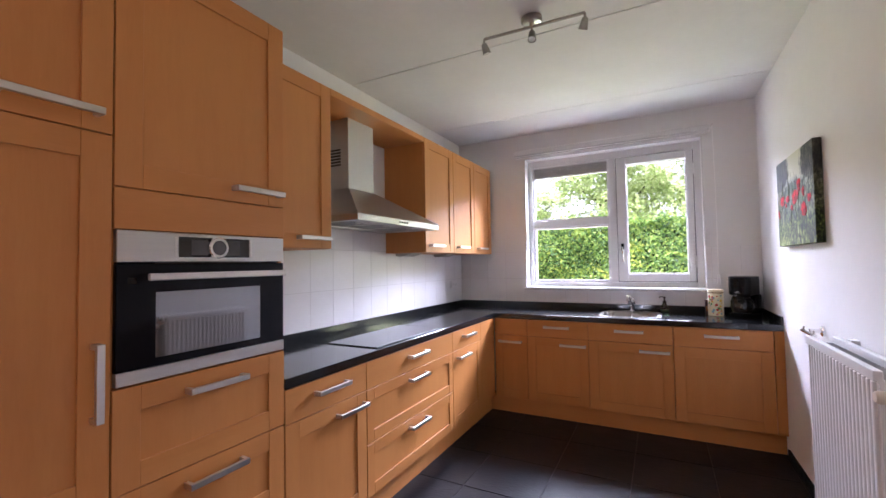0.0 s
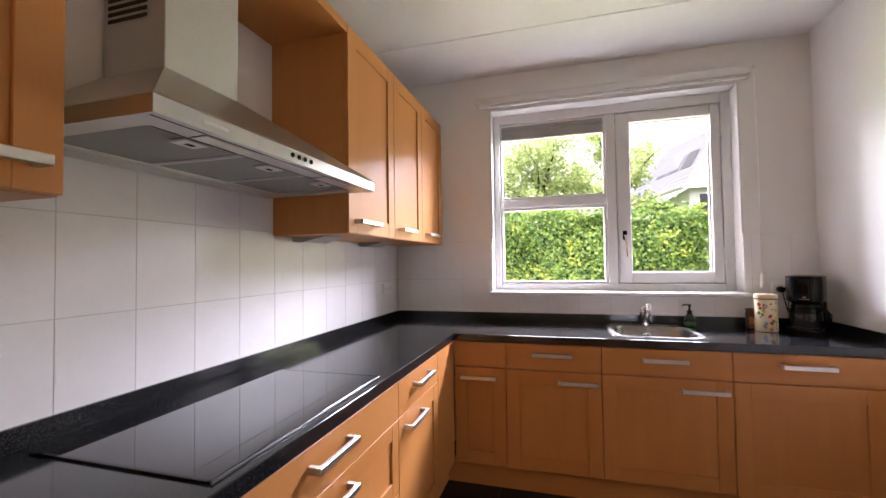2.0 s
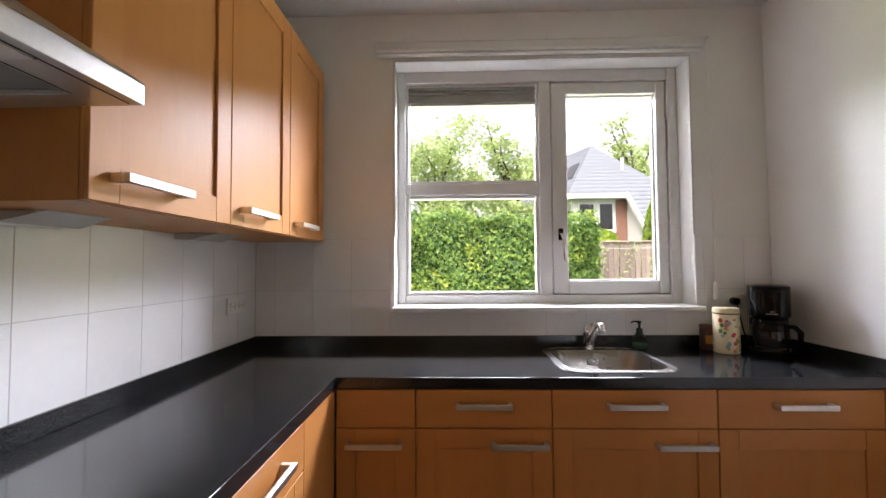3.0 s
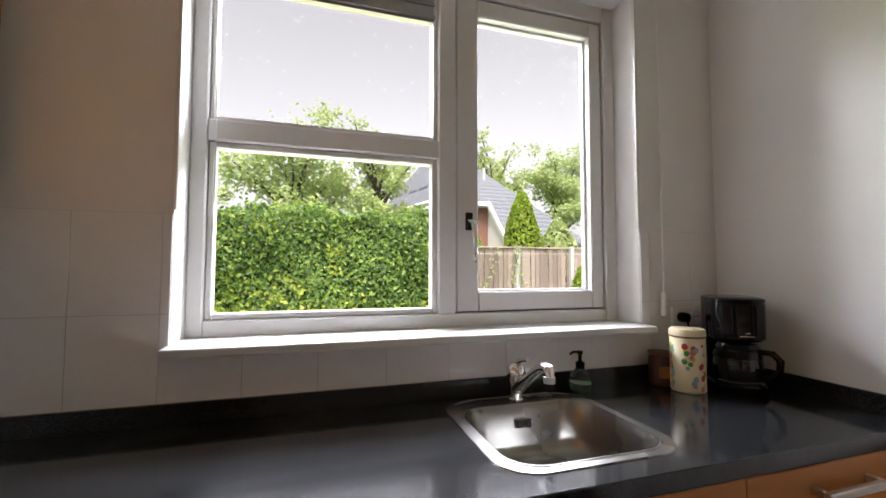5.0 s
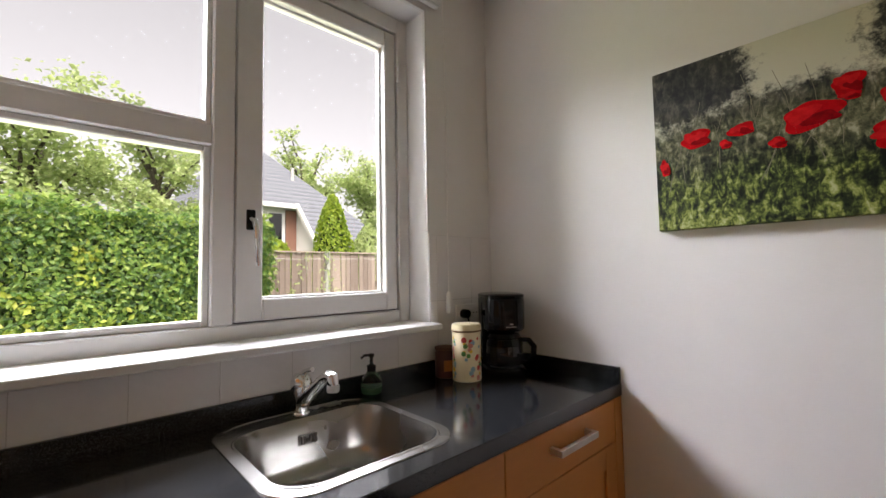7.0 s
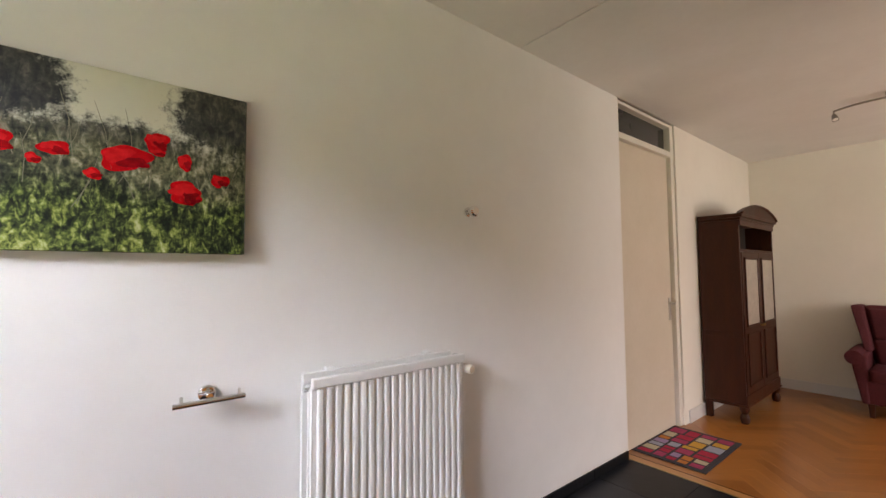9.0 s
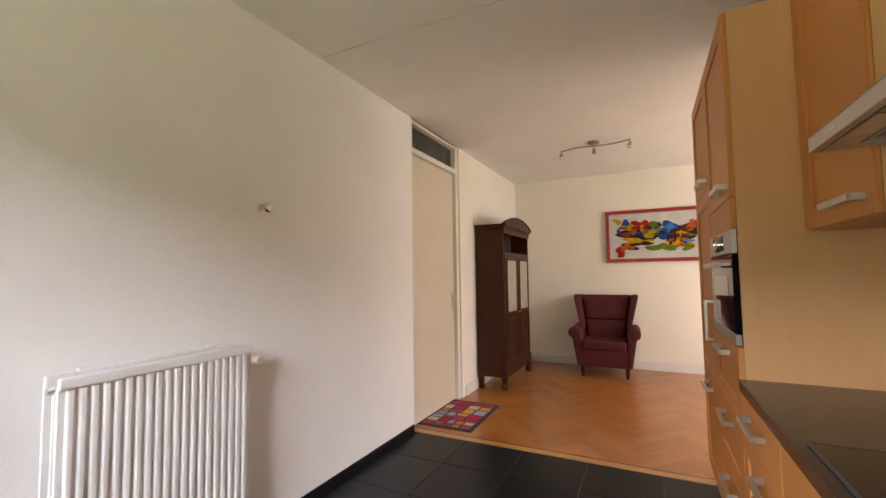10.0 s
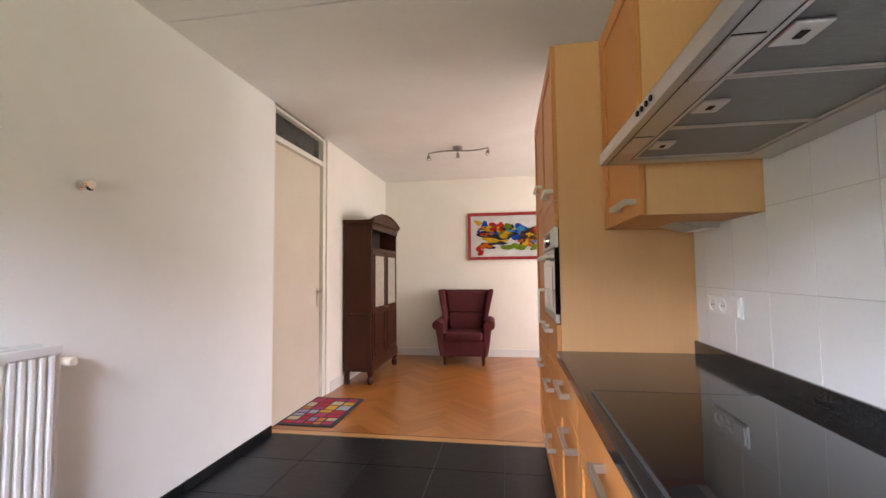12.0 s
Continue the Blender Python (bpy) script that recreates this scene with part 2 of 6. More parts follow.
def single(name, bm, mat, label, category, group="", kind="", smooth=False, m=None):
    ob = new(name, mesh_of(name, bm, mat, smooth))
    if m is not None:
        ob.matrix_world = m
    return tagged(ob, label, category, group, kind)


def structure(name, bm, mat, label, category, smooth=False):
    return single(name, bm, mat, label, category, kind="structure", smooth=smooth)


# ---- the room's shell ----
ROOM_X, ROOM_Z, BACK_Y, SPLIT_Y, FAR_X = 2.76, 2.73, -7.38, -4.19, -1.80
WX0, WX1, WZ0, WZ1 = 0.765, 2.365, 1.115, 2.465      # kitchen window opening

wall_north = structure("wall_north", slab((-0.12, WX0, WX1, 3.02), (-0.10, WZ0, WZ1, 2.98), lambda i, j: (i, j) != (1, 1), 0.0, 0.30, lambda u, v, w: (u, w, v)),
                       WHITE_WALL, "white plastered outer kitchen wall with a window", "wall")
wall_west = structure("wall_west", boxes((-0.12, 0.0, -4.32, -0.002, -0.10, 2.98)), WHITE_WALL, "white kitchen wall behind the cooking run", "wall")
wall_east = structure("wall_east", boxes((ROOM_X, 3.02, SPLIT_Y, -0.002, -0.10, 2.98)), WHITE_WALL, "long white painted kitchen wall with a radiator", "wall")
wall_east_dining = structure("wall_east_dining", boxes((ROOM_X, 3.02, BACK_Y - 0.2, -5.215, -0.10, 2.98)), CREAM_WALL, "cream wall beside the inner door", "wall")
wall_hall = structure("wall_hall", boxes((3.022, 3.12, -5.6, -3.8, -0.10, 2.98)), CREAM_WALL, "plain wall closing the space behind the door", "wall")
wall_south = structure("wall_south", boxes((FAR_X - 0.3, ROOM_X - 0.002, BACK_Y - 0.2, BACK_Y, -0.10, 2.98)), CREAM_WALL, "cream painted dining room end wall", "wall")
wall_mid = structure("wall_mid", boxes((FAR_X - 0.3, -0.122, -4.32, -4.22, -0.10, 2.98)), CREAM_WALL, "plain wall behind the tall cabinets", "wall")
DY0, DY1, DZ0, DZ1 = -6.95, -4.60, 0.45, 2.40
wall_far = structure("wall_far", slab((BACK_Y + 0.002, DY0, DY1, -4.322), (-0.10, DZ0, DZ1, 2.98), lambda i, j: (i, j) != (1, 1), FAR_X - 0.3, FAR_X, lambda u, v, w: (w, u, v)),
                     CREAM_WALL, "cream dining room wall with a wide window", "wall")

# the ceiling: plank slabs with open joints
bm = bmesh.new()
joints = (0.0, -0.58, -1.87, -3.05, -4.215, BACK_Y)
for k in range(len(joints) - 1):
    g0, g1 = (0.0 if k in (0, 4) else 0.005), (0.0 if k >= 3 else 0.005)
    box(bm, FAR_X if k == 4 else 0.0, ROOM_X, joints[k + 1] + g1, joints[k] - g0, ROOM_Z, ROOM_Z + 0.05)
box(bm, FAR_X, 3.02, BACK_Y, 0.0, ROOM_Z + 0.02, ROOM_Z + 0.20)
ceiling = structure("ceiling", bm, CEILING_PAINT, "white concrete plank ceiling with open joints", "ceiling")

floor = structure("floor", boxes((-0.12, ROOM_X, SPLIT_Y, 0.0, -0.10, -0.006)), DARK_GROUT, "black slate tiled kitchen floor", "floor")
floor_dining = structure("floor_dining", boxes((FAR_X, 3.02, BACK_Y, SPLIT_Y - 0.001, -0.10, -0.006)), DARK_WOOD, "herringbone oak parquet dining floor", "floor")

skirt = thing("baseboard", pose(0, 0, 0), "black slate tile skirting along the white wall", "baseboard", kind="structure")
for k in range(8):
    a, b = -4.18 + k * 0.4635, min(-4.18 + (k + 1) * 0.4635, -0.62)
    part("skirting_tile", boxes((ROOM_X - 0.012, ROOM_X - 0.0005, a + 0.002, b - 0.002, 0.0, 0.062), bevel=0.0015), SLATE, skirt)
structure("baseboard_dining", boxes((FAR_X, ROOM_X - 0.016, BACK_Y, BACK_Y + 0.015, 0.0, 0.115), (ROOM_X - 0.015, ROOM_X, BACK_Y + 0.016, -5.30, 0.0, 0.115), bevel=0.003),
          WHITE_LACQUER, "white painted wooden skirting board", "baseboard")


# ---- kitchen window ----
def window_frame(parent, x0, x1, z0, z1, w, y0, y1, mat, name="frame", bottom=None):
    b = bottom or w
    bm = boxes((x0, x0 + w, y0, y1, z0, z1), (x1 - w, x1, y0, y1, z0, z1), (x0 + w, x1 - w, y0, y1, z1 - w, z1), (x0 + w, x1 - w, y0, y1, z0, z0 + b), bevel=0.004)
    return part(name, bm, mat, parent)


win = thing("window_1", pose(0, 0, 0), "white wooden window with a side-hung casement", "window", kind="structure")
FRONT, GLASS = 0.125, 0.185
part("window_frame", boxes((WX0, 0.812, FRONT, 0.202, WZ0, WZ1), (2.308, WX1, FRONT, 0.202, WZ0, WZ1), (0.812, 2.308, FRONT, 0.202, 2.396, WZ1), (0.812, 2.308, FRONT, 0.202, WZ0, 1.170),
     (1.578, 1.644, FRONT, 0.202, 1.170, 2.396), (0.812, 1.578, FRONT + 0.004, 0.202, 1.745, 1.812), bevel=0.004), WHITE_LACQUER, win)
window_frame(win, 0.812, 1.578, 1.170, 1.745, 0.020, FRONT + 0.022, 0.194, WHITE_LACQUER, "glazing_bead")
window_frame(win, 0.812, 1.578, 1.812, 2.396, 0.017, FRONT + 0.022, 0.194, WHITE_LACQUER, "glazing_bead")
sash = part("sash", boxes((1.649, 1.738, FRONT + 0.008, 0.200, 1.175, 2.391), (2.246, 2.303, FRONT + 0.008, 0.200, 1.175, 2.391), (1.738, 2.246, FRONT + 0.008, 0.200, 2.322, 2.391),
            (1.738, 2.246, FRONT + 0.008, 0.200, 1.175, 1.248), bevel=0.005), WHITE_LACQUER, win)
# dark strips added in the sash gap: they stop light and draw its seam
part("seal", boxes((1.644, 1.649, FRONT + 0.03, 0.198, 1.170, 2.396), (2.303, 2.308, FRONT + 0.03, 0.198, 1.170, 2.396), (1.649, 2.303, FRONT + 0.03, 0.198, 2.391, 2.396), (1.649, 2.303, FRONT + 0.03, 0.198, 1.170, 1.175)), DARK_GAP, win, "dark strip in the casement gap")
window_frame(sash, 1.736, 2.248, 1.246, 2.324, 0.010, FRONT + 0.04, 0.194, WHITE_LACQUER, "glazing_bead")
for x0, x1, z0, z1 in ((0.832, 1.560, 1.190, 1.727), (0.828, 1.563, 1.828, 2.380), (1.744, 2.240, 1.254, 2.316)):
    part("pane", boxes((x0, x1, GLASS, GLASS + 0.006, z0, z1)), PANE, win).visible_shadow = False
part("ventilation_grille", boxes((0.826, 1.566, 0.150, 0.182, 2.274, 2.382), (0.826, 1.566, 0.140, 0.150, 2.283, 2.300), (0.826, 1.566, 0.142, 0.150, 2.335, 2.345), (0.826, 1.566, 0.138, 0.150, 2.358, 2.370), bevel=0.002),
     surface("grey_aluminium", (0.30, 0.29, 0.28), (0.38, 0.37, 0.36), rough=0.45, metal=0.6), win, "grey aluminium ventilation grille")
part("casement_handle", pipe([(1.690, 0.105, 1.515), (1.690, 0.070, 1.505), (1.693, 0.062, 1.480), (1.694, 0.060, 1.440), (1.697, 0.064, 1.395), (1.702, 0.068, 1.360)], [0.009, 0.009, 0.009, 0.008, 0.007, 0.007]), CHROME, sash, "chrome window handle", True)
part("handle_plate", boxes((1.676, 1.704, 0.104, 0.113, 1.478, 1.545), bevel=0.003), BLACK_PLASTIC, sash, "black handle plate")
for z in (1.36, 2.21):
    part("hinge", rods(((2.302, 0.112, z - 0.05), (2.302, 0.112, z + 0.05), 0.007)), WHITE_LACQUER, sash)
part("window_sill", boxes((0.757, 2.378, -0.075, FRONT + 0.01, 1.096, 1.122), bevel=0.006, seg=2), WHITE_LACQUER, win)
part("reveal_bead", boxes((WX0 - 0.006, WX0 + 0.006, -0.006, 0.01, 1.50, WZ1 + 0.006), (WX1 - 0.006, WX1 + 0.006, -0.006, 0.01, 1.50, WZ1 + 0.006), (WX0 + 0.006, WX1 - 0.006, -0.006, 0.01, WZ1 - 0.006, WZ1 + 0.006), bevel=0.002), WHITE_LACQUER, win)
part("vent_cord", pipe([(0.840, 0.130, 2.28), (0.838, 0.118, 1.9), (0.840, 0.118, 1.54)], 0.0022, 6), WHITE_PLASTIC, win)

blind = thing("roller_blind", pose(0, 0, 0), "white rolled-up blind in a slim cassette above the window", "blind")
part("cassette", boxes((0.665, 2.432, -0.050, -0.002, 2.497, 2.555), bevel=0.012, seg=3), WHITE_LACQUER, blind)
part("bottom_bar", boxes((0.675, 2.420, -0.040, -0.012, 2.482, 2.497), bevel=0.004), WHITE_LACQUER, blind)
part("end_hook", rods(((2.432, -0.03, 2.535), (2.452, -0.03, 2.555), 0.006)), SATIN, blind)
part("cord", pipe([(2.446, -0.030, 2.54), (2.452, -0.030, 2.0), (2.452, -0.030, 1.245)], 0.0028, 6), WHITE_PLASTIC, blind)
part("cord_weight", lathe([(0.005, 1.245), (0.010, 1.235), (0.013, 1.165), (0.011, 1.155)], 2.452, -0.030, 12), WHITE_PLASTIC, blind, smooth=True)

# ---- dining window, out of the walk's sight ----
dwin = thing("window_2", pose(0, 0, 0), "wide white dining room window", "window", kind="structure")
part("window_frame", boxes((FAR_X - 0.20, FAR_X - 0.12, DY0, DY0 + 0.07, DZ0, DZ1), (FAR_X - 0.20, FAR_X - 0.12, DY1 - 0.07, DY1, DZ0, DZ1), (FAR_X - 0.20, FAR_X - 0.12, DY0 + 0.07, DY1 - 0.07, DZ0, DZ0 + 0.07),
     (FAR_X - 0.20, FAR_X - 0.12, DY0 + 0.07, DY1 - 0.07, DZ1 - 0.07, DZ1), (FAR_X - 0.20, FAR_X - 0.12, -5.81, -5.74, DZ0 + 0.07, DZ1 - 0.07), bevel=0.004), WHITE_LACQUER, dwin)
for a, b in ((DY0 + 0.07, -5.81), (-5.74, DY1 - 0.07)):
    part("pane", boxes((FAR_X - 0.165, FAR_X - 0.159, a, b, DZ0 + 0.07, DZ1 - 0.07)), PANE, dwin).visible_shadow = False


# ---- kitchen cabinets: local x along the run, front at y = 0 facing -y ----
HANDLE = 0.215


def handle(parent, x0, z, length=HANDLE, upright=False, y=-0.02):
    """A flat satin bar on two square feet."""
    z += 0.004
    if upright:
        bm = boxes((x0 - 0.010, x0 + 0.010, y - 0.042, y - 0.028, z, z + length), (x0 - 0.010, x0 + 0.010, y - 0.0281, y, z, z + 0.015), (x0 - 0.010, x0 + 0.010, y - 0.0281, y, z + length - 0.015, z + length), bevel=0.0015)
    else:
        bm = boxes((x0, x0 + length, y - 0.042, y - 0.028, z - 0.010, z + 0.010), (x0, x0 + 0.015, y - 0.0281, y, z - 0.010, z + 0.010), (x0 + length - 0.015, x0 + length, y - 0.0281, y, z - 0.010, z + 0.010), bevel=0.0015)
    return part("handle", bm, SATIN, parent, "satin steel bar handle")


def front_slab(parent, x0, x1, z0, z1, name="drawer_front"):
    return part(name, boxes((x0 + 0.002, x1 - 0.002, -0.020, -0.001, z0 + 0.002, z1 - 0.002), bevel=0.0018), BEECH_ACROSS, parent)


def front_shaker(parent, x0, x1, z0, z1, name="door", stile=0.075):
    x0, x1, z0, z1 = x0 + 0.002, x1 - 0.002, z0 + 0.002, z1 - 0.002
    d = part(name, boxes((x0, x1, -0.011, -0.001, z0, z1), bevel=0.0012), BEECH, parent)
    for a, b in ((x0, x0 + stile), (x1 - stile, x1)):
        part("stile", boxes((a, b, -0.020, -0.0111, z0, z1), bevel=0.0016), BEECH, d)
    for a, b in ((z0, z0 + stile), (z1 - stile, z1)):
        part("rail", boxes((x0 + stile, x1 - stile, -0.0195, -0.0111, a, b), bevel=0.0012), BEECH_ACROSS, d)
    return d


def carcass(t, w, depth, z0, z1):
    return part("body", boxes((0.001, w - 0.001, 0.0, depth, z0, z1)), BEECH, t)


TOP, LINE, KICK = 0.864, 0.716, 0.147


def base_unit(m, w, label, drawers=None, drawer_handle=True, door_handle=None, depth=0.575, body_top=TOP):
    t = thing("base_cabinet", m, label, "cabinet", "kitchen base cabinets")
    carcass(t, w, depth, KICK, body_top)
    d = front_slab(t, 0, w, LINE, TOP)
    if drawer_handle:
        handle(d, w / 2 - HANDLE / 2, 0.803)
    if drawers:
        for z0, z1 in drawers:
            f = front_shaker(t, 0, w, z0, z1, "drawer_front", 0.062)
            handle(f, w / 2 - HANDLE / 2, z1 - 0.055)
    else:
        f = front_shaker(t, 0, w, KICK, LINE)
        if door_handle is not None:
            handle(f, door_handle, 0.655)
    return t


def on_left(y):
    return pose(0.598, y, 0, 0, 0, 90)


def on_back(x):
    return pose(x, -0.598, 0)


base_unit(on_left(-3.048), 0.537, "beech base cabinet with a drawer and panelled door", door_handle=0.300)
base_unit(on_left(-2.511), 1.021, "wide beech drawer unit under the hob", drawers=((KICK, 0.427), (0.427, LINE)))
base_unit(on_left(-1.490), 0.545, "beech base cabinet beside the corner", door_handle=0.060)
single("corner_panel", boxes((0.0, 0.325, -0.020, 0.0, KICK, TOP), bevel=0.0015), BEECH, "plain beech corner filler panel", "panel", m=on_left(-0.945))
base_unit(on_back(0.622), 0.310, "narrow beech corner cabinet with a panelled door", drawer_handle=False, door_handle=0.045)
base_unit(on_back(0.932), 0.524, "beech base cabinet with a drawer under the window", door_handle=0.290)
base_unit(on_back(1.456), 0.624, "beech sink cabinet with a drawer front", door_handle=0.385, body_top=0.70)
base_unit(on_back(2.080), 0.620, "beech base cabinet beside the white wall", door_handle=None)
single("end_panel", boxes((0.0, 0.056, -0.020, 0.56, KICK, TOP), bevel=0.0015), BEECH, "beech filler panel against the wall", "panel", m=on_back(2.702))
plinth = thing("kitchen_plinth", pose(0, 0, 0), "beech kickboard under the base cabinets", "plinth", kind="structure")
part("board", boxes((0.545, 0.560, -3.048, -0.545, 0.0, KICK - 0.002)), BEECH, plinth)
part("board", boxes((0.560, 2.757, -0.560, -0.545, 0.0, KICK + 0.001)), BEECH_ACROSS, plinth)

# tall cabinets
oven_cab = thing("oven_cabinet", on_left(-3.662), "tall beech cabinet housing the built-in oven", "cabinet", "tall cabinets")
part("body", boxes((0.001, 0.6115, 0.0, 0.592, 0.10, 1.030)), BEECH, oven_cab)
part("upper_body", boxes((0.001, 0.6115, 0.0, 0.592, 1.500, 2.385)), BEECH, oven_cab)
part("side_panel", boxes((0.001, 0.012, 0.0, 0.592, 1.031, 1.499)), BEECH, oven_cab)
part("side_panel", boxes((0.600, 0.6115, 0.0, 0.592, 1.031, 1.499)), BEECH, oven_cab)
part("end_panel", boxes((0.6118, 0.6142, 0.0, 0.592, 0.10, 2.385)), WINDOW_LIT_BEECH, oven_cab, "beech end panel, paler with window light in its colour")
d = front_shaker(oven_cab, 0, 0.613, 1.622, 2.383, "door")
handle(d, 0.372, 1.668)
front_slab(oven_cab, 0, 0.613, 1.496, 1.622, "filler_front")
for z0, z1, hz in ((0.727, 1.032, 0.972), (0.422, 0.727, 0.667), (0.117, 0.422, 0.362)):
    f = front_shaker(oven_cab, 0, 0.613, z0, z1, "drawer_front")
    handle(f, 0.205, hz)
fridge_cab = thing("fridge_cabinet", on_left(-4.276), "tall beech cabinet with long panelled doors", "cabinet", "tall cabinets")
carcass(fridge_cab, 0.613, 0.592, 0.10, 2.385)
d = front_shaker(fridge_cab, 0, 0.613, 1.768, 2.383, "door")
handle(d, 0.362, 1.816)
d = front_shaker(fridge_cab, 0, 0.613, 0.727, 1.768, "door")
handle(d, 0.572, 0.955, 0.215, True)
f = front_shaker(fridge_cab, 0, 0.613, 0.117, 0.727, "drawer_front")
handle(f, 0.205, 0.657)
part("board", boxes((0.545, 0.560, -4.276, -3.050, 0.0, 0.098)), BEECH, plinth)

# wall cabinets
UZ0, UZ1 = 1.472, 2.385


def wall_unit(y, w, label, hx, depth=0.368):
    t = thing("wall_cabinet", pose(0.37, y, 0, 0, 0, 90), label, "cabinet", "wall cabinets")
    carcass(t, w, depth, UZ0, UZ1)
    d = front_shaker(t, 0, w, UZ0, UZ1)
    handle(d, hx, 1.522)
    return t


first = wall_unit(-3.048, 0.530, "beech wall cabinet with a window-lit end panel beside the cooker hood", 0.275)
part("end_panel", boxes((0.5292, 0.5315, 0.0, 0.368, UZ0, UZ1), bevel=0.0006), WINDOW_LIT_BEECH, first, "beech end panel, paler with window light in its colour")
wall_unit(-1.470, 0.505, "beech wall cabinet beside the cooker hood", 0.05)
wall_unit(-0.965, 0.465, "beech wall cabinet over the worktop", 0.05)
wall_unit(-0.500, 0.455, "beech wall cabinet in the corner by the window", 0.05)
single("bridge_shelf", boxes((0.002, 0.388, -2.516, -1.472, 2.345, 2.385), bevel=0.0015), BEECH, "beech bridging board above the cooker hood", "shelf")

# ---- worktop, sink, tap and hob ----
worktop = thing("worktop", pose(0, 0, 0), "black speckled granite L-shaped worktop on the base cabinets", "worktop")
part("slab", slab((0.002, 0.622, 1.555, 1.975, 2.757), (-3.046, -0.622, -0.525, -0.145, -0.002), lambda i, j: i == 0 or (j >= 1 and (i, j) != (2, 2)), 0.866, 0.910, lambda u, v, w: (u, v, w), 0.003), GRANITE, worktop)
part("upstand", boxes((0.010, 0.024, -3.046, -0.002, 0.910, 0.968), bevel=0.002), GRANITE, worktop)
part("upstand", boxes((0.0245, 2.742, -0.024, -0.010, 0.910, 0.968), bevel=0.002), GRANITE, worktop)
part("upstand", boxes((2.743, 2.757, -0.620, -0.010, 0.910, 0.968), bevel=0.002), GRANITE, worktop)


def rounded(x0, x1, y0, y1, r, z, n=8):
    pts = []
    for cx, cy, a in ((x1 - r, y1 - r, 0), (x0 + r, y1 - r, 90), (x0 + r, y0 + r, 180), (x1 - r, y0 + r, 270)):
        for k in range(n + 1):
            t = radians(a + 90 * k / n)
            pts.append((cx + r * math.cos(t), cy + r * math.sin(t), z))
    return pts


def loft(loops, cap_last=True, cap_first=False, bm=None):
    bm = bm or bmesh.new()
    rings = [[bm.verts.new(p) for p in lp] for lp in loops]
    n = len(rings[0])
    for a, b in zip(rings, rings[1:]):
        for i in range(n):
            bm.faces.new((a[i], a[(i + 1) % n], b[(i + 1) % n], b[i]))
    if cap_last:
        bm.faces.new(rings[-1])
    if cap_first:
        bm.faces.new(rings[0][::-1])
    return bm


sink = thing("sink", pose(0, 0, 0.910), "stainless steel inset sink with a rounded bowl", "sink")
part("rim", loft([rounded(1.520, 2.008, -0.556, -0.052, 0.100, 0.0002, 14), rounded(1.522, 2.006, -0.554, -0.054, 0.098, 0.003, 14), rounded(1.545, 1.983, -0.534, -0.137, 0.090, 0.0036, 14),
                  rounded(1.547, 1.981, -0.532, -0.139, 0.089, 0.0055, 14), rounded(1.551, 1.977, -0.528, -0.143, 0.088, 0.0055, 14), rounded(1.553, 1.975, -0.526, -0.145, 0.088, 0.0, 14)], cap_last=False), SINK_STEEL, sink)
part("deck_ridge", pipe([(1.560, -0.100, 0.0035), (1.590, -0.078, 0.0035), (1.640, -0.066, 0.0035), (1.880, -0.066, 0.0035), (1.935, -0.078, 0.0035), (1.968, -0.100, 0.0035)], 0.0022, 8), SINK_STEEL, sink, smooth=True)
part("bowl", loft([rounded(1.553, 1.975, -0.526, -0.145, 0.088, 0.0, 14), rounded(1.562, 1.966, -0.518, -0.154, 0.088, -0.02, 14), rounded(1.574, 1.954, -0.508, -0.166, 0.088, -0.10, 14),
                   rounded(1.582, 1.946, -0.500, -0.174, 0.086, -0.125, 14), rounded(1.600, 1.928, -0.482, -0.192, 0.078, -0.142, 14), rounded(1.640, 1.890, -0.445, -0.230, 0.06, -0.149, 14), rounded(1.70, 1.79, -0.40, -0.31, 0.045, -0.151, 14)]),
     SINK_STEEL, sink, smooth=True)
part("drain", lathe([(0.046, -0.147), (0.046, -0.143), (0.036, -0.142), (0.030, -0.146), (0.012, -0.146), (0.010, -0.138), (0.004, -0.137)], 1.745, -0.355, 24), CHROME, sink, smooth=True)
ov = part("overflow", boxes((1.738, 1.790, -0.168, -0.160, -0.062, -0.034), bevel=0.001), SINK_STEEL, sink)
for k in range(6):
    part("slot", boxes((1.741 + k * 0.008, 1.745 + k * 0.008, -0.1695, -0.1675, -0.059 + 0.004 * (k in (2, 3)), -0.037 - 0.006 * (k == 2))), DARK_GAP, ov)

tap = thing("kitchen_tap", pose(1.768, -0.108, 0.916), "chrome single-lever kitchen mixer tap on the sink", "tap")
part("body", lathe([(0.025, 0.0), (0.025, 0.005), (0.021, 0.009), (0.021, 0.042), (0.024, 0.052), (0.030, 0.064), (0.032, 0.085), (0.030, 0.104), (0.022, 0.116), (0.010, 0.121)]), CHROME, tap, smooth=True)
part("spout", pipe([(0.0, -0.006, 0.035), (-0.004, -0.05, 0.062), (-0.010, -0.12, 0.105), (-0.014, -0.175, 0.138), (-0.016, -0.205, 0.150), (-0.017, -0.222, 0.148), (-0.017, -0.226, 0.128)],
     [0.019, 0.018, 0.016, 0.015, 0.016, 0.016, 0.014], 16), CHROME, tap, smooth=True)
part("aerator", lathe([(0.015, 0.112), (0.016, 0.116), (0.016, 0.128), (0.013, 0.130)], -0.017, -0.226, 16), SATIN, tap, smooth=True)
part("lever", pipe([(0.0, -0.006, 0.112), (-0.002, -0.026, 0.126), (-0.004, -0.050, 0.136), (-0.004, -0.080, 0.143)], [0.012, 0.010, 0.007, 0.006], 12), CHROME, tap, smooth=True)

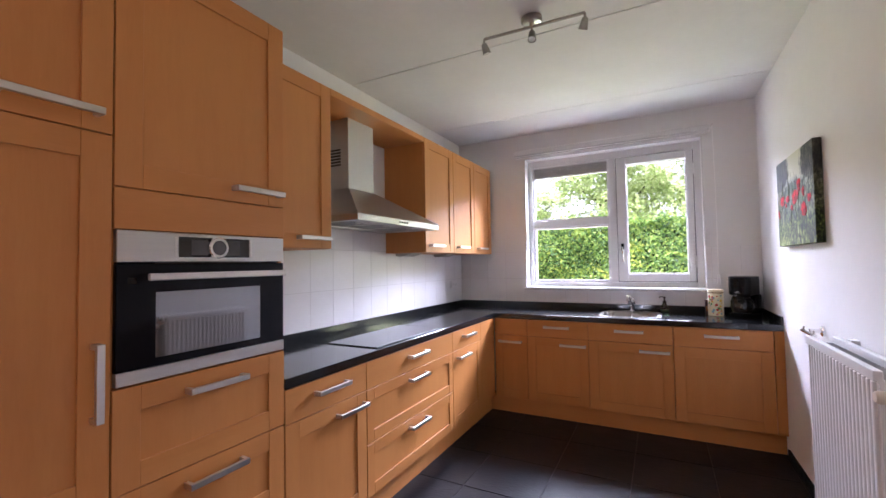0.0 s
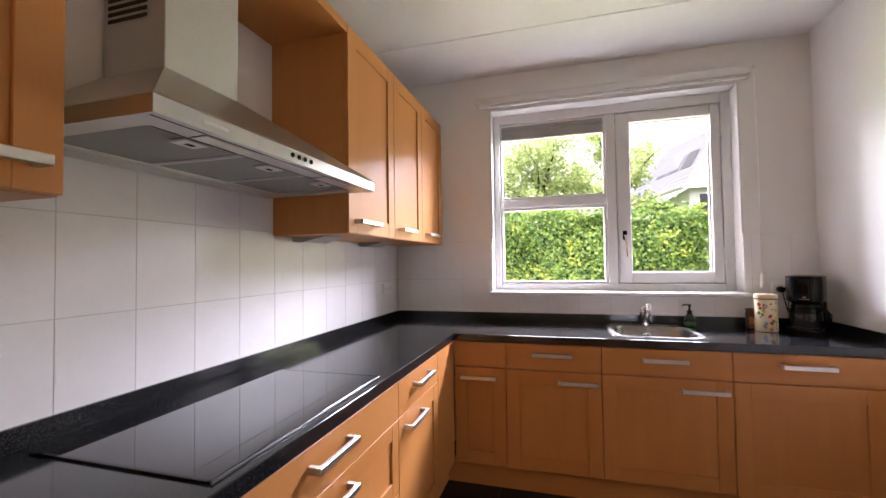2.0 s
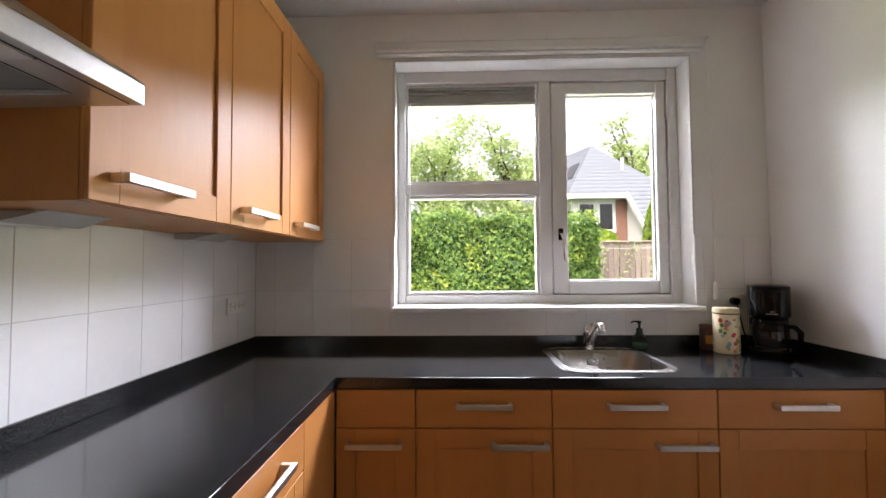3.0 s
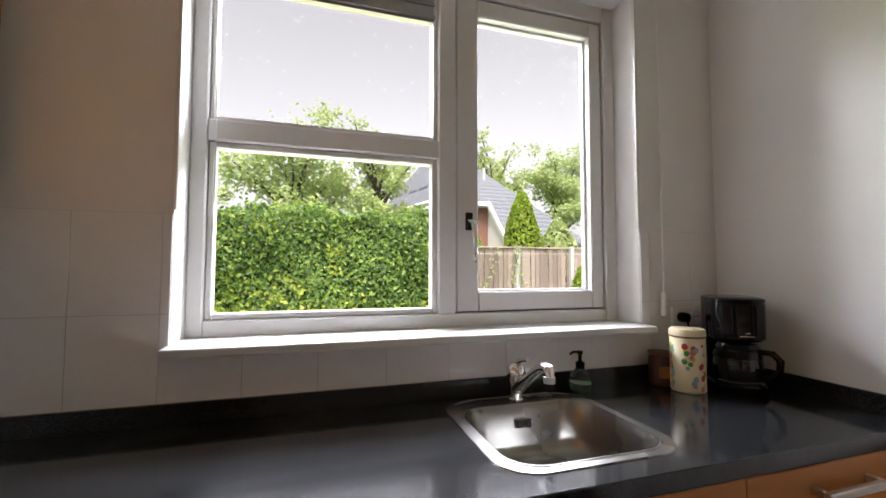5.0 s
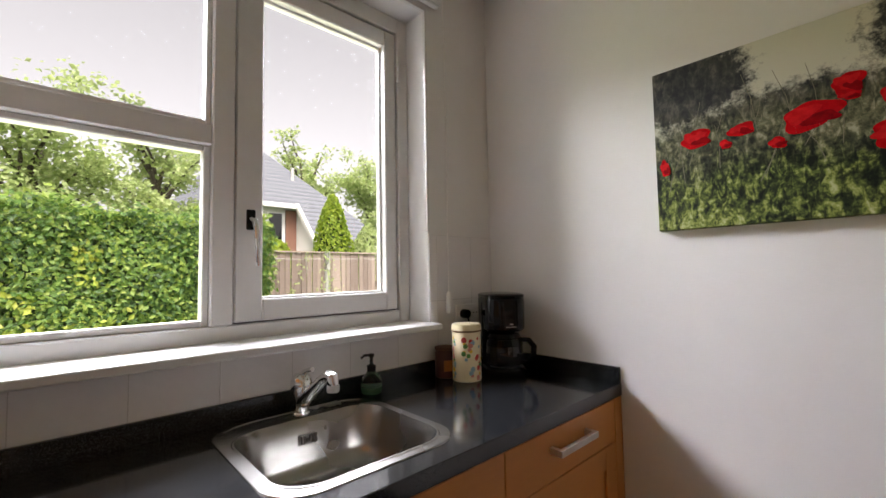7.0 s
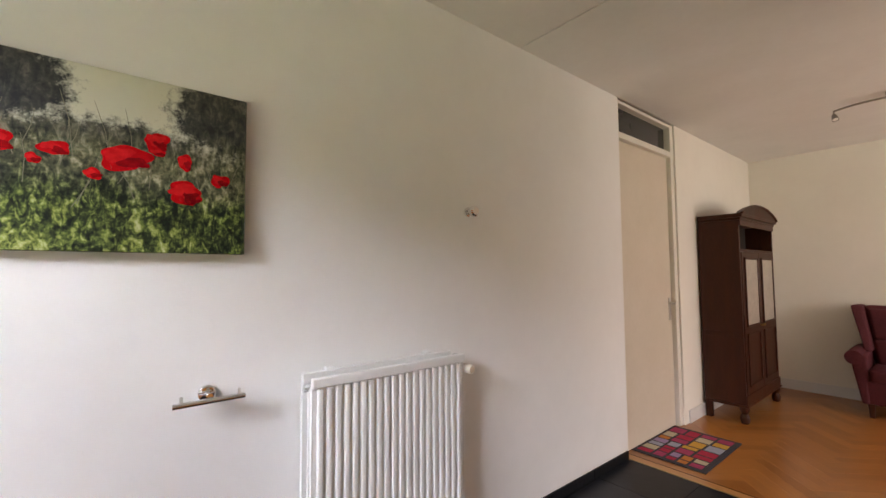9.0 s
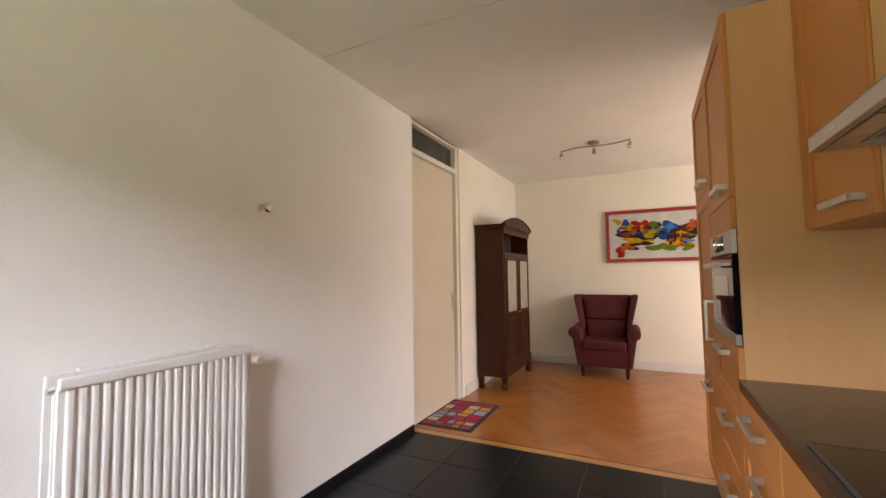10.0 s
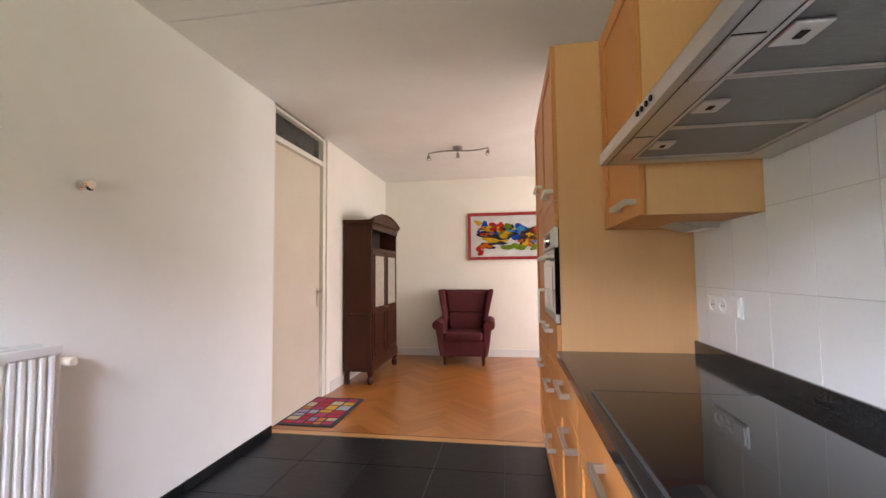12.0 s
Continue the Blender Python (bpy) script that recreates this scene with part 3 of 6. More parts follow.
hob = thing("induction_hob", pose(0, 0, 0.910), "black glass built-in hob with a dark metal trim", "hob")
part("glass", boxes((0.064, 0.586, -2.380, -1.612, 0.0002, 0.0055), bevel=0.0012), BLACK_GLASS, hob)
part("front_trim", boxes((0.5865, 0.5925, -2.384, -1.608, 0.0002, 0.0062), bevel=0.001), LAMP_DARK, hob, "dark metal front trim")
for y in (-2.3845, -1.6115):
    part("side_trim", boxes((0.064, 0.586, y, y + 0.004, 0.0002, 0.006), bevel=0.0008), BLACK_GLASS, hob)

soap = thing("soap_dispenser", pose(2.033, -0.075, 0.910), "round glass soap dispenser with a black pump", "soap dispenser")
part("bottle", lathe([(0.022, 0.0), (0.034, 0.006), (0.037, 0.03), (0.034, 0.056), (0.02, 0.074), (0.013, 0.082)]), clear_glass("bottle_glass", (0.80, 0.90, 0.84)), soap, "clear round bottle", True)
part("liquid", lathe([(0.02, 0.004), (0.030, 0.009), (0.033, 0.024), (0.032, 0.030)]), surface("green_soap", (0.10, 0.22, 0.12), (0.14, 0.28, 0.16), rough=0.2), soap, "green liquid soap", True)
part("pump", lathe([(0.015, 0.080), (0.016, 0.100), (0.006, 0.106), (0.006, 0.128), (0.010, 0.130), (0.010, 0.140)], seg=16), BLACK_PLASTIC, soap, "black pump", True)
part("nozzle", pipe([(0.004, 0, 0.136), (-0.03, -0.002, 0.138), (-0.042, -0.002, 0.130)], 0.0045, 8), BLACK_PLASTIC, soap)

CANISTER = surface("cream_enamel", (0.72, 0.62, 0.40), (0.78, 0.69, 0.48), rough=0.3, scale=6)
tin = thing("storage_tin", pose(2.408, -0.172, 0.910), "cream enamel storage tin with painted flowers", "tin")
part("can", lathe([(0.052, 0.0), (0.056, 0.004), (0.056, 0.188), (0.054, 0.192)]), CANISTER, tin, smooth=True)
part("lid", lathe([(0.058, 0.192), (0.058, 0.208), (0.054, 0.216), (0.02, 0.219)]), CANISTER, tin, smooth=True)
part("lid_ring", lathe([(0.0572, 0.187), (0.0586, 0.189), (0.0586, 0.193), (0.0572, 0.195)]), surface("brown_rim", (0.16, 0.09, 0.04), (0.22, 0.13, 0.06)), tin, smooth=True)
FLOWERS = {c: surface(c, v, tuple(q * 1.25 for q in v), rough=0.35) for c, v in
           (("flower_red", (0.50, 0.04, 0.03)), ("flower_yellow", (0.66, 0.42, 0.03)), ("flower_green", (0.08, 0.24, 0.05)), ("flower_blue", (0.22, 0.36, 0.42)), ("flower_pink", (0.55, 0.20, 0.16)))}
rng = random.Random(5)
for k in range(52):
    a = radians(rng.uniform(-150, -48) if k < 33 else rng.uniform(-205, -190))
    z, s = 0.016 + 0.155 * ((k * 0.618) % 1.0), rng.uniform(0.005, 0.011)
    bm = bmesh.new()
    bmesh.ops.create_uvsphere(bm, u_segments=8, v_segments=4, radius=s, matrix=pose(0.0556 * math.cos(a), 0.0556 * math.sin(a), z, 0, 0, math.degrees(a)) @ Matrix.Diagonal((0.12, 1, 1.1, 1)))
    part("painted_flower", bm, FLOWERS[rng.choice(list(FLOWERS))], tin, smooth=True)

jar = thing("brown_jar", pose(2.380, -0.080, 0.910, 0, 0, -28), "small brown storage jar behind the tin", "jar")
part("jar_body", lathe([(0.036, 0), (0.042, 0.004), (0.042, 0.098), (0.036, 0.108)]), surface("brown_glaze", (0.045, 0.010, 0.007), (0.08, 0.020, 0.012), rough=0.3), jar, smooth=True)
part("jar_lid", lathe([(0.040, 0.108), (0.043, 0.110), (0.043, 0.120), (0.02, 0.124)]), surface("cork_lid", (0.12, 0.055, 0.03), (0.18, 0.09, 0.05), rough=0.7), jar, smooth=True)
part("jar_label", boxes((-0.018, 0.018, -0.0445, -0.041, 0.03, 0.072), bevel=0.001), surface("orange_label", (0.36, 0.13, 0.02), (0.46, 0.18, 0.03)), jar, "orange label")

coffee = thing("coffee_maker", pose(2.612, -0.172, 0.910, 0, 0, -34) @ Matrix.Diagonal((1.2, 1.12, 1.0, 1.0)), "glossy black filter coffee maker", "coffee maker")


def ridge_plan(hw, y0, y1, r, z):
    return rounded(-hw, hw, y0, y1, r, z, 10)


part("base", loft([ridge_plan(0.066, -0.118, 0.082, 0.052, 0.0), ridge_plan(0.069, -0.121, 0.085, 0.054, 0.006), ridge_plan(0.069, -0.121, 0.085, 0.054, 0.026), ridge_plan(0.063, -0.115, 0.079, 0.050, 0.033)], cap_first=True), BLACK_PLASTIC, coffee, smooth=True)
part("hot_plate", lathe([(0.050, 0.033), (0.050, 0.036), (0.046, 0.0365)], 0.0, -0.056), LAMP_DARK, coffee, "dark round hot plate", True)
part("column", boxes((-0.064, 0.064, 0.012, 0.084, 0.033, 0.182), bevel=0.014, seg=3), BLACK_PLASTIC, coffee, smooth=True)
part("filter_head", loft([ridge_plan(0.060, -0.110, 0.080, 0.050, 0.176), ridge_plan(0.067, -0.119, 0.085, 0.054, 0.186), ridge_plan(0.068, -0.120, 0.085, 0.055, 0.304), ridge_plan(0.066, -0.118, 0.084, 0.054, 0.308)], cap_first=True), BLACK_PLASTIC, coffee, smooth=True)
part("tank_lid", loft([ridge_plan(0.0665, -0.1185, 0.084, 0.054, 0.309), ridge_plan(0.0685, -0.1205, 0.085, 0.055, 0.312), ridge_plan(0.0680, -0.120, 0.085, 0.055, 0.322), ridge_plan(0.058, -0.110, 0.075, 0.048, 0.327)], cap_first=True), BLACK_PLASTIC, coffee, "black hinged lid", True)
for a in (-0.030, -0.020, 0.020, 0.030):
    part("rib", boxes((a - 0.002, a + 0.002, -0.1225, -0.119, 0.200, 0.298), bevel=0.0008), BLACK_PLASTIC, coffee)
part("lid_strip", boxes((-0.012, 0.024, -0.1225, -0.1195, 0.196, 0.1985), (0.002, 0.014, -0.1225, -0.1195, 0.206, 0.210), bevel=0.0008), SATIN, coffee)
part("water_gauge", boxes((-0.0695, -0.0675, -0.020, -0.008, 0.06, 0.29), bevel=0.0006), surface("smoky_gauge", (0.05, 0.055, 0.065), (0.08, 0.085, 0.095), rough=0.12), coffee, "smoky water gauge")
carafe = part("carafe", lathe([(0.044, 0.037), (0.058, 0.042), (0.064, 0.075), (0.061, 0.115), (0.053, 0.142), (0.051, 0.146)], 0.0, -0.056), surface("smoked_glass", (0.008, 0.008, 0.009), (0.014, 0.014, 0.015), rough=0.05, scale=8, rough_var=0.02), coffee, "dark glass jug", True)
part("carafe_band", lathe([(0.0610, 0.118), (0.0630, 0.121), (0.0570, 0.142), (0.0535, 0.143)], 0.0, -0.056), BLACK_PLASTIC, carafe, smooth=True)
part("carafe_lid", lathe([(0.052, 0.146), (0.056, 0.150), (0.050, 0.166), (0.015, 0.171)], 0.0, -0.056), BLACK_PLASTIC, carafe, smooth=True)
part("carafe_handle", pipe([(0.045, -0.080, 0.142), (0.074, -0.094, 0.140), (0.090, -0.100, 0.116), (0.088, -0.099, 0.080), (0.070, -0.090, 0.052), (0.054, -0.080, 0.050)], [0.009, 0.010, 0.010, 0.009, 0.008, 0.007], 10), BLACK_PLASTIC, carafe, smooth=True)

# ---- oven ----
oven = thing("built_in_oven", pose(0.600, -3.656, 1.034, 0, 0, 90), "built-in steel and black glass compact oven", "oven")
part("casing", boxes((0.014, 0.586, 0.0, 0.55, 0.004, 0.455)), BLACK_PLASTIC, oven)
part("control_panel", boxes((0.002, 0.600, -0.022, -0.0005, 0.366, 0.461), bevel=0.002), BRUSHED, oven, "brushed steel control panel")
disp = part("display", boxes((0.176, 0.436, -0.0238, -0.0222, 0.381, 0.449), bevel=0.0006), BLACK_GLASS, oven, "black display strip")
for x0 in (0.216, 0.338):
    part("screen", boxes((x0, x0 + 0.058, -0.0248, -0.0240, 0.388, 0.440)), surface("dim_screen", (0.075, 0.078, 0.084), (0.10, 0.103, 0.11), rough=0.15), disp, "dim grey screen")
for x0 in (0.164, 0.440):
    part("touch_strip", boxes((x0, x0 + 0.009, -0.0234, -0.0222, 0.383, 0.447), bevel=0.0005), SATIN, oven)


part("control_ring", lathe([(0.037, 0.0), (0.037, 0.016), (0.034, 0.019), (0.026, 0.019), (0.025, 0.012)], seg=32), CHROME, oven, "steel control ring", True, pose(0.305, -0.0225, 0.414, 90))
part("ring_screen", lathe([(0.0248, 0.0), (0.0248, 0.014), (0.01, 0.0145)], seg=24), surface("grey_dial", (0.10, 0.10, 0.108), (0.13, 0.13, 0.138), rough=0.2), oven, "", True, pose(0.305, -0.0225, 0.414, 90))
part("oven_door", boxes((0.002, 0.600, -0.021, -0.0005, 0.044, 0.360), bevel=0.002), OVEN_DOOR, oven, "black glass oven door")
part("door_window", boxes((0.108, 0.486, -0.0220, -0.0212, 0.070, 0.272), bevel=0.0003), OVEN_GLASS, oven, "mirror-dark oven window")
part("door_rail", boxes((0.002, 0.600, -0.0225, -0.0005, 0.003, 0.043), bevel=0.002), BRUSHED, oven, "brushed steel lower rail")
part("vent_slot", boxes((0.11, 0.52, -0.012, -0.001, 0.3605, 0.3655)), DARK_GAP, oven)
part("oven_handle", boxes((0.068, 0.578, -0.066, -0.054, 0.309, 0.331), (0.085, 0.105, -0.054, -0.020, 0.313, 0.327), (0.555, 0.575, -0.054, -0.020, 0.313, 0.327), bevel=0.003), SATIN, oven, "satin steel door handle")
part("badge", boxes((0.030, 0.055, -0.0226, -0.0212, 0.300, 0.320), bevel=0.0005), BLACK_PLASTIC, oven)

# ---- cooker hood ----
hood = thing("cooker_hood", pose(0, 0, 0), "stainless steel pyramid cooker hood with a chimney", "cooker hood")
HY0, HY1, HZ = -2.462, -1.512, 1.634
part("canopy", loft([[(0.012, HY0, HZ + 0.037), (0.530, HY0, HZ + 0.037), (0.530, HY1, HZ + 0.037), (0.012, HY1, HZ + 0.037)],
                     [(0.012, HY0 + 0.004, HZ + 0.044), (0.524, HY0 + 0.006, HZ + 0.044), (0.524, HY1 - 0.006, HZ + 0.044), (0.012, HY1 - 0.004, HZ + 0.044)],
                     [(0.012, -2.202, 1.880), (0.245, -2.202, 1.880), (0.245, -1.928, 1.880), (0.012, -1.928, 1.880)]], cap_first=True), BRUSHED, hood)
part("rim", slab((0.012, 0.100, 0.445, 0.530), (HY0, HY0 + 0.055, HY1 - 0.055, HY1), lambda i, j: (i, j) != (1, 1), HZ, HZ + 0.0367, lambda u, v, w: (u, v, w), 0.0015), BRUSHED, hood, "brushed steel rim")
part("chimney", boxes((0.012, 0.240, -2.197, -1.933, 1.880, 2.344), bevel=0.002), BRUSHED, hood, "brushed steel chimney")
for k in range(6):
    for y in (-2.1995, -1.9328):
        part("vent_slot", boxes((0.030, 0.175, y, y + 0.0023, 2.035 + k * 0.020, 2.045 + k * 0.020)), DARK_GAP, hood)
FILTER = surface("filter_mesh", (0.20, 0.205, 0.20), (0.33, 0.335, 0.32), rough=0.45, metal=0.8, scale=60, stretch=(1, 6, 1), bump=0.5, bump_scale=220)
for k in range(3):
    y0 = HY0 + 0.058 + k * 0.2815
    f = part("grease_filter", boxes((0.103, 0.442, y0, y0 + 0.277, HZ + 0.008, HZ + 0.022), bevel=0.002), FILTER, hood, "grey metal grease filter")
    part("filter_frame", boxes((0.103, 0.112, y0, y0 + 0.277, HZ + 0.005, HZ + 0.0078), (0.433, 0.442, y0, y0 + 0.277, HZ + 0.005, HZ + 0.0078),
         (0.112, 0.433, y0, y0 + 0.007, HZ + 0.005, HZ + 0.0078), (0.112, 0.433, y0 + 0.270, y0 + 0.277, HZ + 0.005, HZ + 0.0078)), SATIN, f)
    part("latch", boxes((0.375, 0.430, y0 + 0.105, y0 + 0.172, HZ + 0.001, HZ + 0.0076), bevel=0.002), SATIN, f, "bright latch plate")
    part("latch_slot", boxes((0.396, 0.408, y0 + 0.128, y0 + 0.150, HZ - 0.0006, HZ + 0.0009)), DARK_GAP, f)
for y in (-2.24, -1.76):
    part("lamp_cover", boxes((0.460, 0.505, y - 0.075, y + 0.075, HZ - 0.0025, HZ - 0.0002), bevel=0.0006), SATIN, hood)
    for q in (y - 0.077, y + 0.0755):
        part("cover_seam", boxes((0.458, 0.507, q, q + 0.0015, HZ - 0.0012, HZ - 0.0001)), DARK_GAP, hood)
part("lip_seam", boxes((0.509, 0.5108, HY0 + 0.010, HY1 - 0.010, HZ - 0.0012, HZ - 0.0001)), DARK_GAP, hood)
part("lip_seam", boxes((0.449, 0.4505, HY0 + 0.058, HY1 - 0.058, HZ - 0.0012, HZ - 0.0001)), DARK_GAP, hood)
for k in range(4):
    part("button", lathe([(0.0070, 0.0), (0.0070, 0.004), (0.005, 0.005)], seg=14), BLACK_PLASTIC, hood, "dark round button", True, pose(0.530, -2.045 + k * 0.030, HZ + 0.020, 0, 90))
part("badge", boxes((0.5302, 0.5312, -2.35, -2.28, HZ + 0.013, HZ + 0.022)), SATIN, hood)

LIGHT_BODY = surface("grey_light_body", (0.40, 0.38, 0.36), (0.48, 0.46, 0.44), rough=0.4, metal=0.2, scale=8)
for y in (-2.86, -1.26, -0.60):
    t = thing("under_cabinet_light", pose(0.0, y, UZ0), "silver wedge-shaped light under the wall cabinets", "light", "under-cabinet lights")
    part("housing", loft([[(0.03, -0.10, -0.024), (0.03, 0.10, -0.024), (0.09, 0.10, -0.026), (0.09, -0.10, -0.026)], [(0.03, -0.10, -0.001), (0.03, 0.10, -0.001), (0.19, 0.085, -0.001), (0.19, -0.085, -0.001)]], cap_first=True), LIGHT_BODY, t)
    part("diffuser", boxes((0.040, 0.080, -0.085, 0.085, -0.0275, -0.0245), bevel=0.0005), WHITE_PLASTIC, t)


# ---- sockets and switches ----
def socket_plate(m, kinds, label, plug=False):
    t = thing("wall_socket", m, label, "socket")
    n = len(kinds)
    part("frame", boxes((0, 0.080 * n, -0.010, 0, 0, 0.080), bevel=0.003), WHITE_PLASTIC, t)
    for k, kind in enumerate(kinds):
        cx = 0.040 + 0.080 * k
        if kind == "switch":
            part("rocker", boxes((cx - 0.031, cx + 0.031, -0.0155, -0.0102, 0.009, 0.071), bevel=0.002), WHITE_PLASTIC, t)
        else:
            s = part("socket_cup", lathe([(0.026, 0.0), (0.028, 0.0045), (0.0215, 0.0045), (0.0205, 0.0015), (0.002, 0.0012)], seg=24), WHITE_PLASTIC, t, "", True, pose(cx, -0.0102, 0.040, 90))
            for dx in (-0.0095, 0.0095):
                part("pin_hole", lathe([(0.003, 0.001), (0.003, 0.0022), (0.001, 0.0022)], seg=8), DARK_GAP, s, "", False, pose(dx, 0, 0))
    if plug:
        part("plug", lathe([(0.019, 0.0), (0.021, 0.012), (0.018, 0.032), (0.010, 0.036)], seg=16), BLACK_PLASTIC, t, "black plug", True, pose(0.040, -0.012, 0.040, 90))
        part("flex", pipe([(0.040, -0.040, 0.040), (0.048, -0.046, -0.02), (0.07, -0.036, -0.10), (0.10, -0.032, -0.19)], 0.0035, 8), BLACK_PLASTIC, t)
    return t


socket_plate(pose(0.0085, -2.908, 1.102, 0, 0, 90), ("socket", "socket", "switch"), "white double socket and switch on the tiles")
socket_plate(pose(0.0085, -0.300, 1.110, 0, 0, 90), ("socket", "socket"), "white double socket on the tiles")
socket_plate(pose(2.505, -0.0085, 1.105), ("socket", "socket"), "white double socket with a black plug", plug=True)

# ---- right-hand wall: radiator, canvas, rail and hook ----
rad = thing("radiator", pose(0, 0, 0), "white ribbed double panel radiator with a cream thermostat head", "radiator")
RY0, RY1, RZ0, RZ1 = -2.445, -1.732, 0.115, 1.012


def ribbed(x, depth):
    bm = bmesh.new()
    n = 20
    pitch = (RY1 - RY0 - 0.03) / n
    prof = [(x, RY0)]
    for k in range(n):
        y = RY0 + 0.015 + k * pitch
        prof += [(x, y + 0.12 * pitch), (x - 0.8 * depth, y + 0.20 * pitch), (x - depth, y + 0.32 * pitch), (x - depth, y + 0.68 * pitch), (x - 0.8 * depth, y + 0.80 * pitch), (x, y + 0.88 * pitch)]
    prof.append((x, RY1))
    z = [RZ0, RZ0 + 0.02, RZ0 + 0.032, RZ1 - 0.042, RZ1 - 0.035, RZ1 - 0.031]
    rows = []
    for i, h in enumerate(z):
        flat = i in (0, 1, 4, 5)
        rows.append([bm.verts.new((x - (0.004 if flat else 0) if flat else px, py, h)) for px, py in prof])
    back = [[bm.verts.new((x + 0.016, py, h)) for px, py in (prof[0], prof[-1])] for h in (z[0], z[-1])]
    for a, b in zip(rows, rows[1:]):
        for i in range(len(prof) - 1):
            bm.faces.new((a[i], a[i + 1], b[i + 1], b[i]))
    bm.faces.new((back[0][0], back[0][1], back[1][1], back[1][0]))
    bm.faces.new([back[1][0], back[1][1]] + rows[-1][::-1])
    bm.faces.new(rows[0] + [back[0][1], back[0][0]])
    for s in (0, -1):
        bm.faces.new([r[s] for r in rows] + [back[1][s], back[0][s]])
    return bm


part("front_panel", ribbed(2.620, 0.010), WHITE_LACQUER, rad)
part("back_panel", ribbed(2.712, 0.006), WHITE_LACQUER, rad)
part("top_band", boxes((2.606, 2.632, RY0, RY1, RZ1 - 0.036, RZ1), bevel=0.004, seg=2), WHITE_LACQUER, rad)
part("top_band", boxes((2.704, 2.728, RY0, RY1, RZ1 - 0.036, RZ1), bevel=0.004, seg=2), WHITE_LACQUER, rad)
for y in (RY0 + 0.006, RY1 - 0.030):
    part("end_band", boxes((2.6365, 2.6385, y, y + 0.024, RZ0 + 0.01, RZ1 - 0.037), bevel=0.0006), WHITE_LACQUER, rad)
    for z in (RZ0 + 0.035, RZ1 - 0.050):
        part("header_tube", rods(((2.634, y + 0.012, z), (2.706, y + 0.012, z), 0.012)), WHITE_LACQUER, rad, smooth=True)


def convector():
    """A folded sheet of upright fins."""
    n, a, b = 46, RY0 + 0.04, RY1 - 0.04
    line = []
    for k in range(n):
        y = a + (b - a) * k / n
        x = 2.642 if k % 2 else 2.692
        line += [(x, y), (x, y + 0.55 * (b - a) / n)]
    return loft([[(x, y, z) for x, y in line] + [(x + 0.0012, y, z) for x, y in reversed(line)] for z in (RZ0 + 0.06, RZ1 - 0.022)], cap_last=False)


part("convector", convector(), surface("grey_primer", (0.42, 0.42, 0.41), (0.50, 0.50, 0.49), rough=0.6, scale=20), rad, "grey folded convector fins")
for y in (RY0 + 0.12, RY1 - 0.12):
    part("bracket", boxes((2.729, 2.759, y - 0.02, y + 0.02, RZ1 - 0.10, RZ1 + 0.006), bevel=0.002), WHITE_LACQUER, rad)
    part("bracket", boxes((2.729, 2.759, y - 0.02, y + 0.02, RZ0 + 0.06, RZ0 + 0.16), bevel=0.002), WHITE_LACQUER, rad)
part("bleed_valve", rods(((2.668, RY1 - 0.018, 0.965), (2.668, RY1 + 0.014, 0.965), 0.009)), CHROME, rad, smooth=True)
part("top_plug", lathe([(0.016, 0.0), (0.016, 0.016), (0.010, 0.022), (0.005, 0.024)], seg=18), CHROME, rad, "chrome plug", True, pose(2.676, RY0 + 0.006, RZ1 - 0.024, 90))
part("valve_body", pipe([(2.676, RY0 + 0.004, 0.935), (2.676, RY0 - 0.022, 0.935), (2.676, RY0 - 0.034, 0.926), (2.676, RY0 - 0.036, 0.880)], [0.011, 0.013, 0.013, 0.010], 14), CHROME, rad, "chrome radiator valve", True)
part("thermostat_head", pipe([(2.672, RY0 - 0.034, 0.936), (2.660, RY0 - 0.034, 0.936), (2.652, RY0 - 0.034, 0.936), (2.606, RY0 - 0.034, 0.936), (2.596, RY0 - 0.034, 0.936)], [0.012, 0.014, 0.020, 0.021, 0.016], 18), CREAM_LACQUER, rad, "cream thermostat head", True)
part("supply_pipe", pipe([(2.676, RY0 - 0.036, 0.885), (2.680, RY0 - 0.036, 0.80), (2.680, RY0 - 0.036, 0.10), (2.680, RY0 - 0.036, 0.0)], 0.0075, 10), WHITE_LACQUER, rad, smooth=True)
part("return_pipe", pipe([(2.672, RY0 + 0.03, RZ0 + 0.03), (2.680, RY0 + 0.03, 0.06), (2.680, RY0 + 0.03, 0.0)], 0.0075, 10), WHITE_LACQUER, rad, smooth=True)


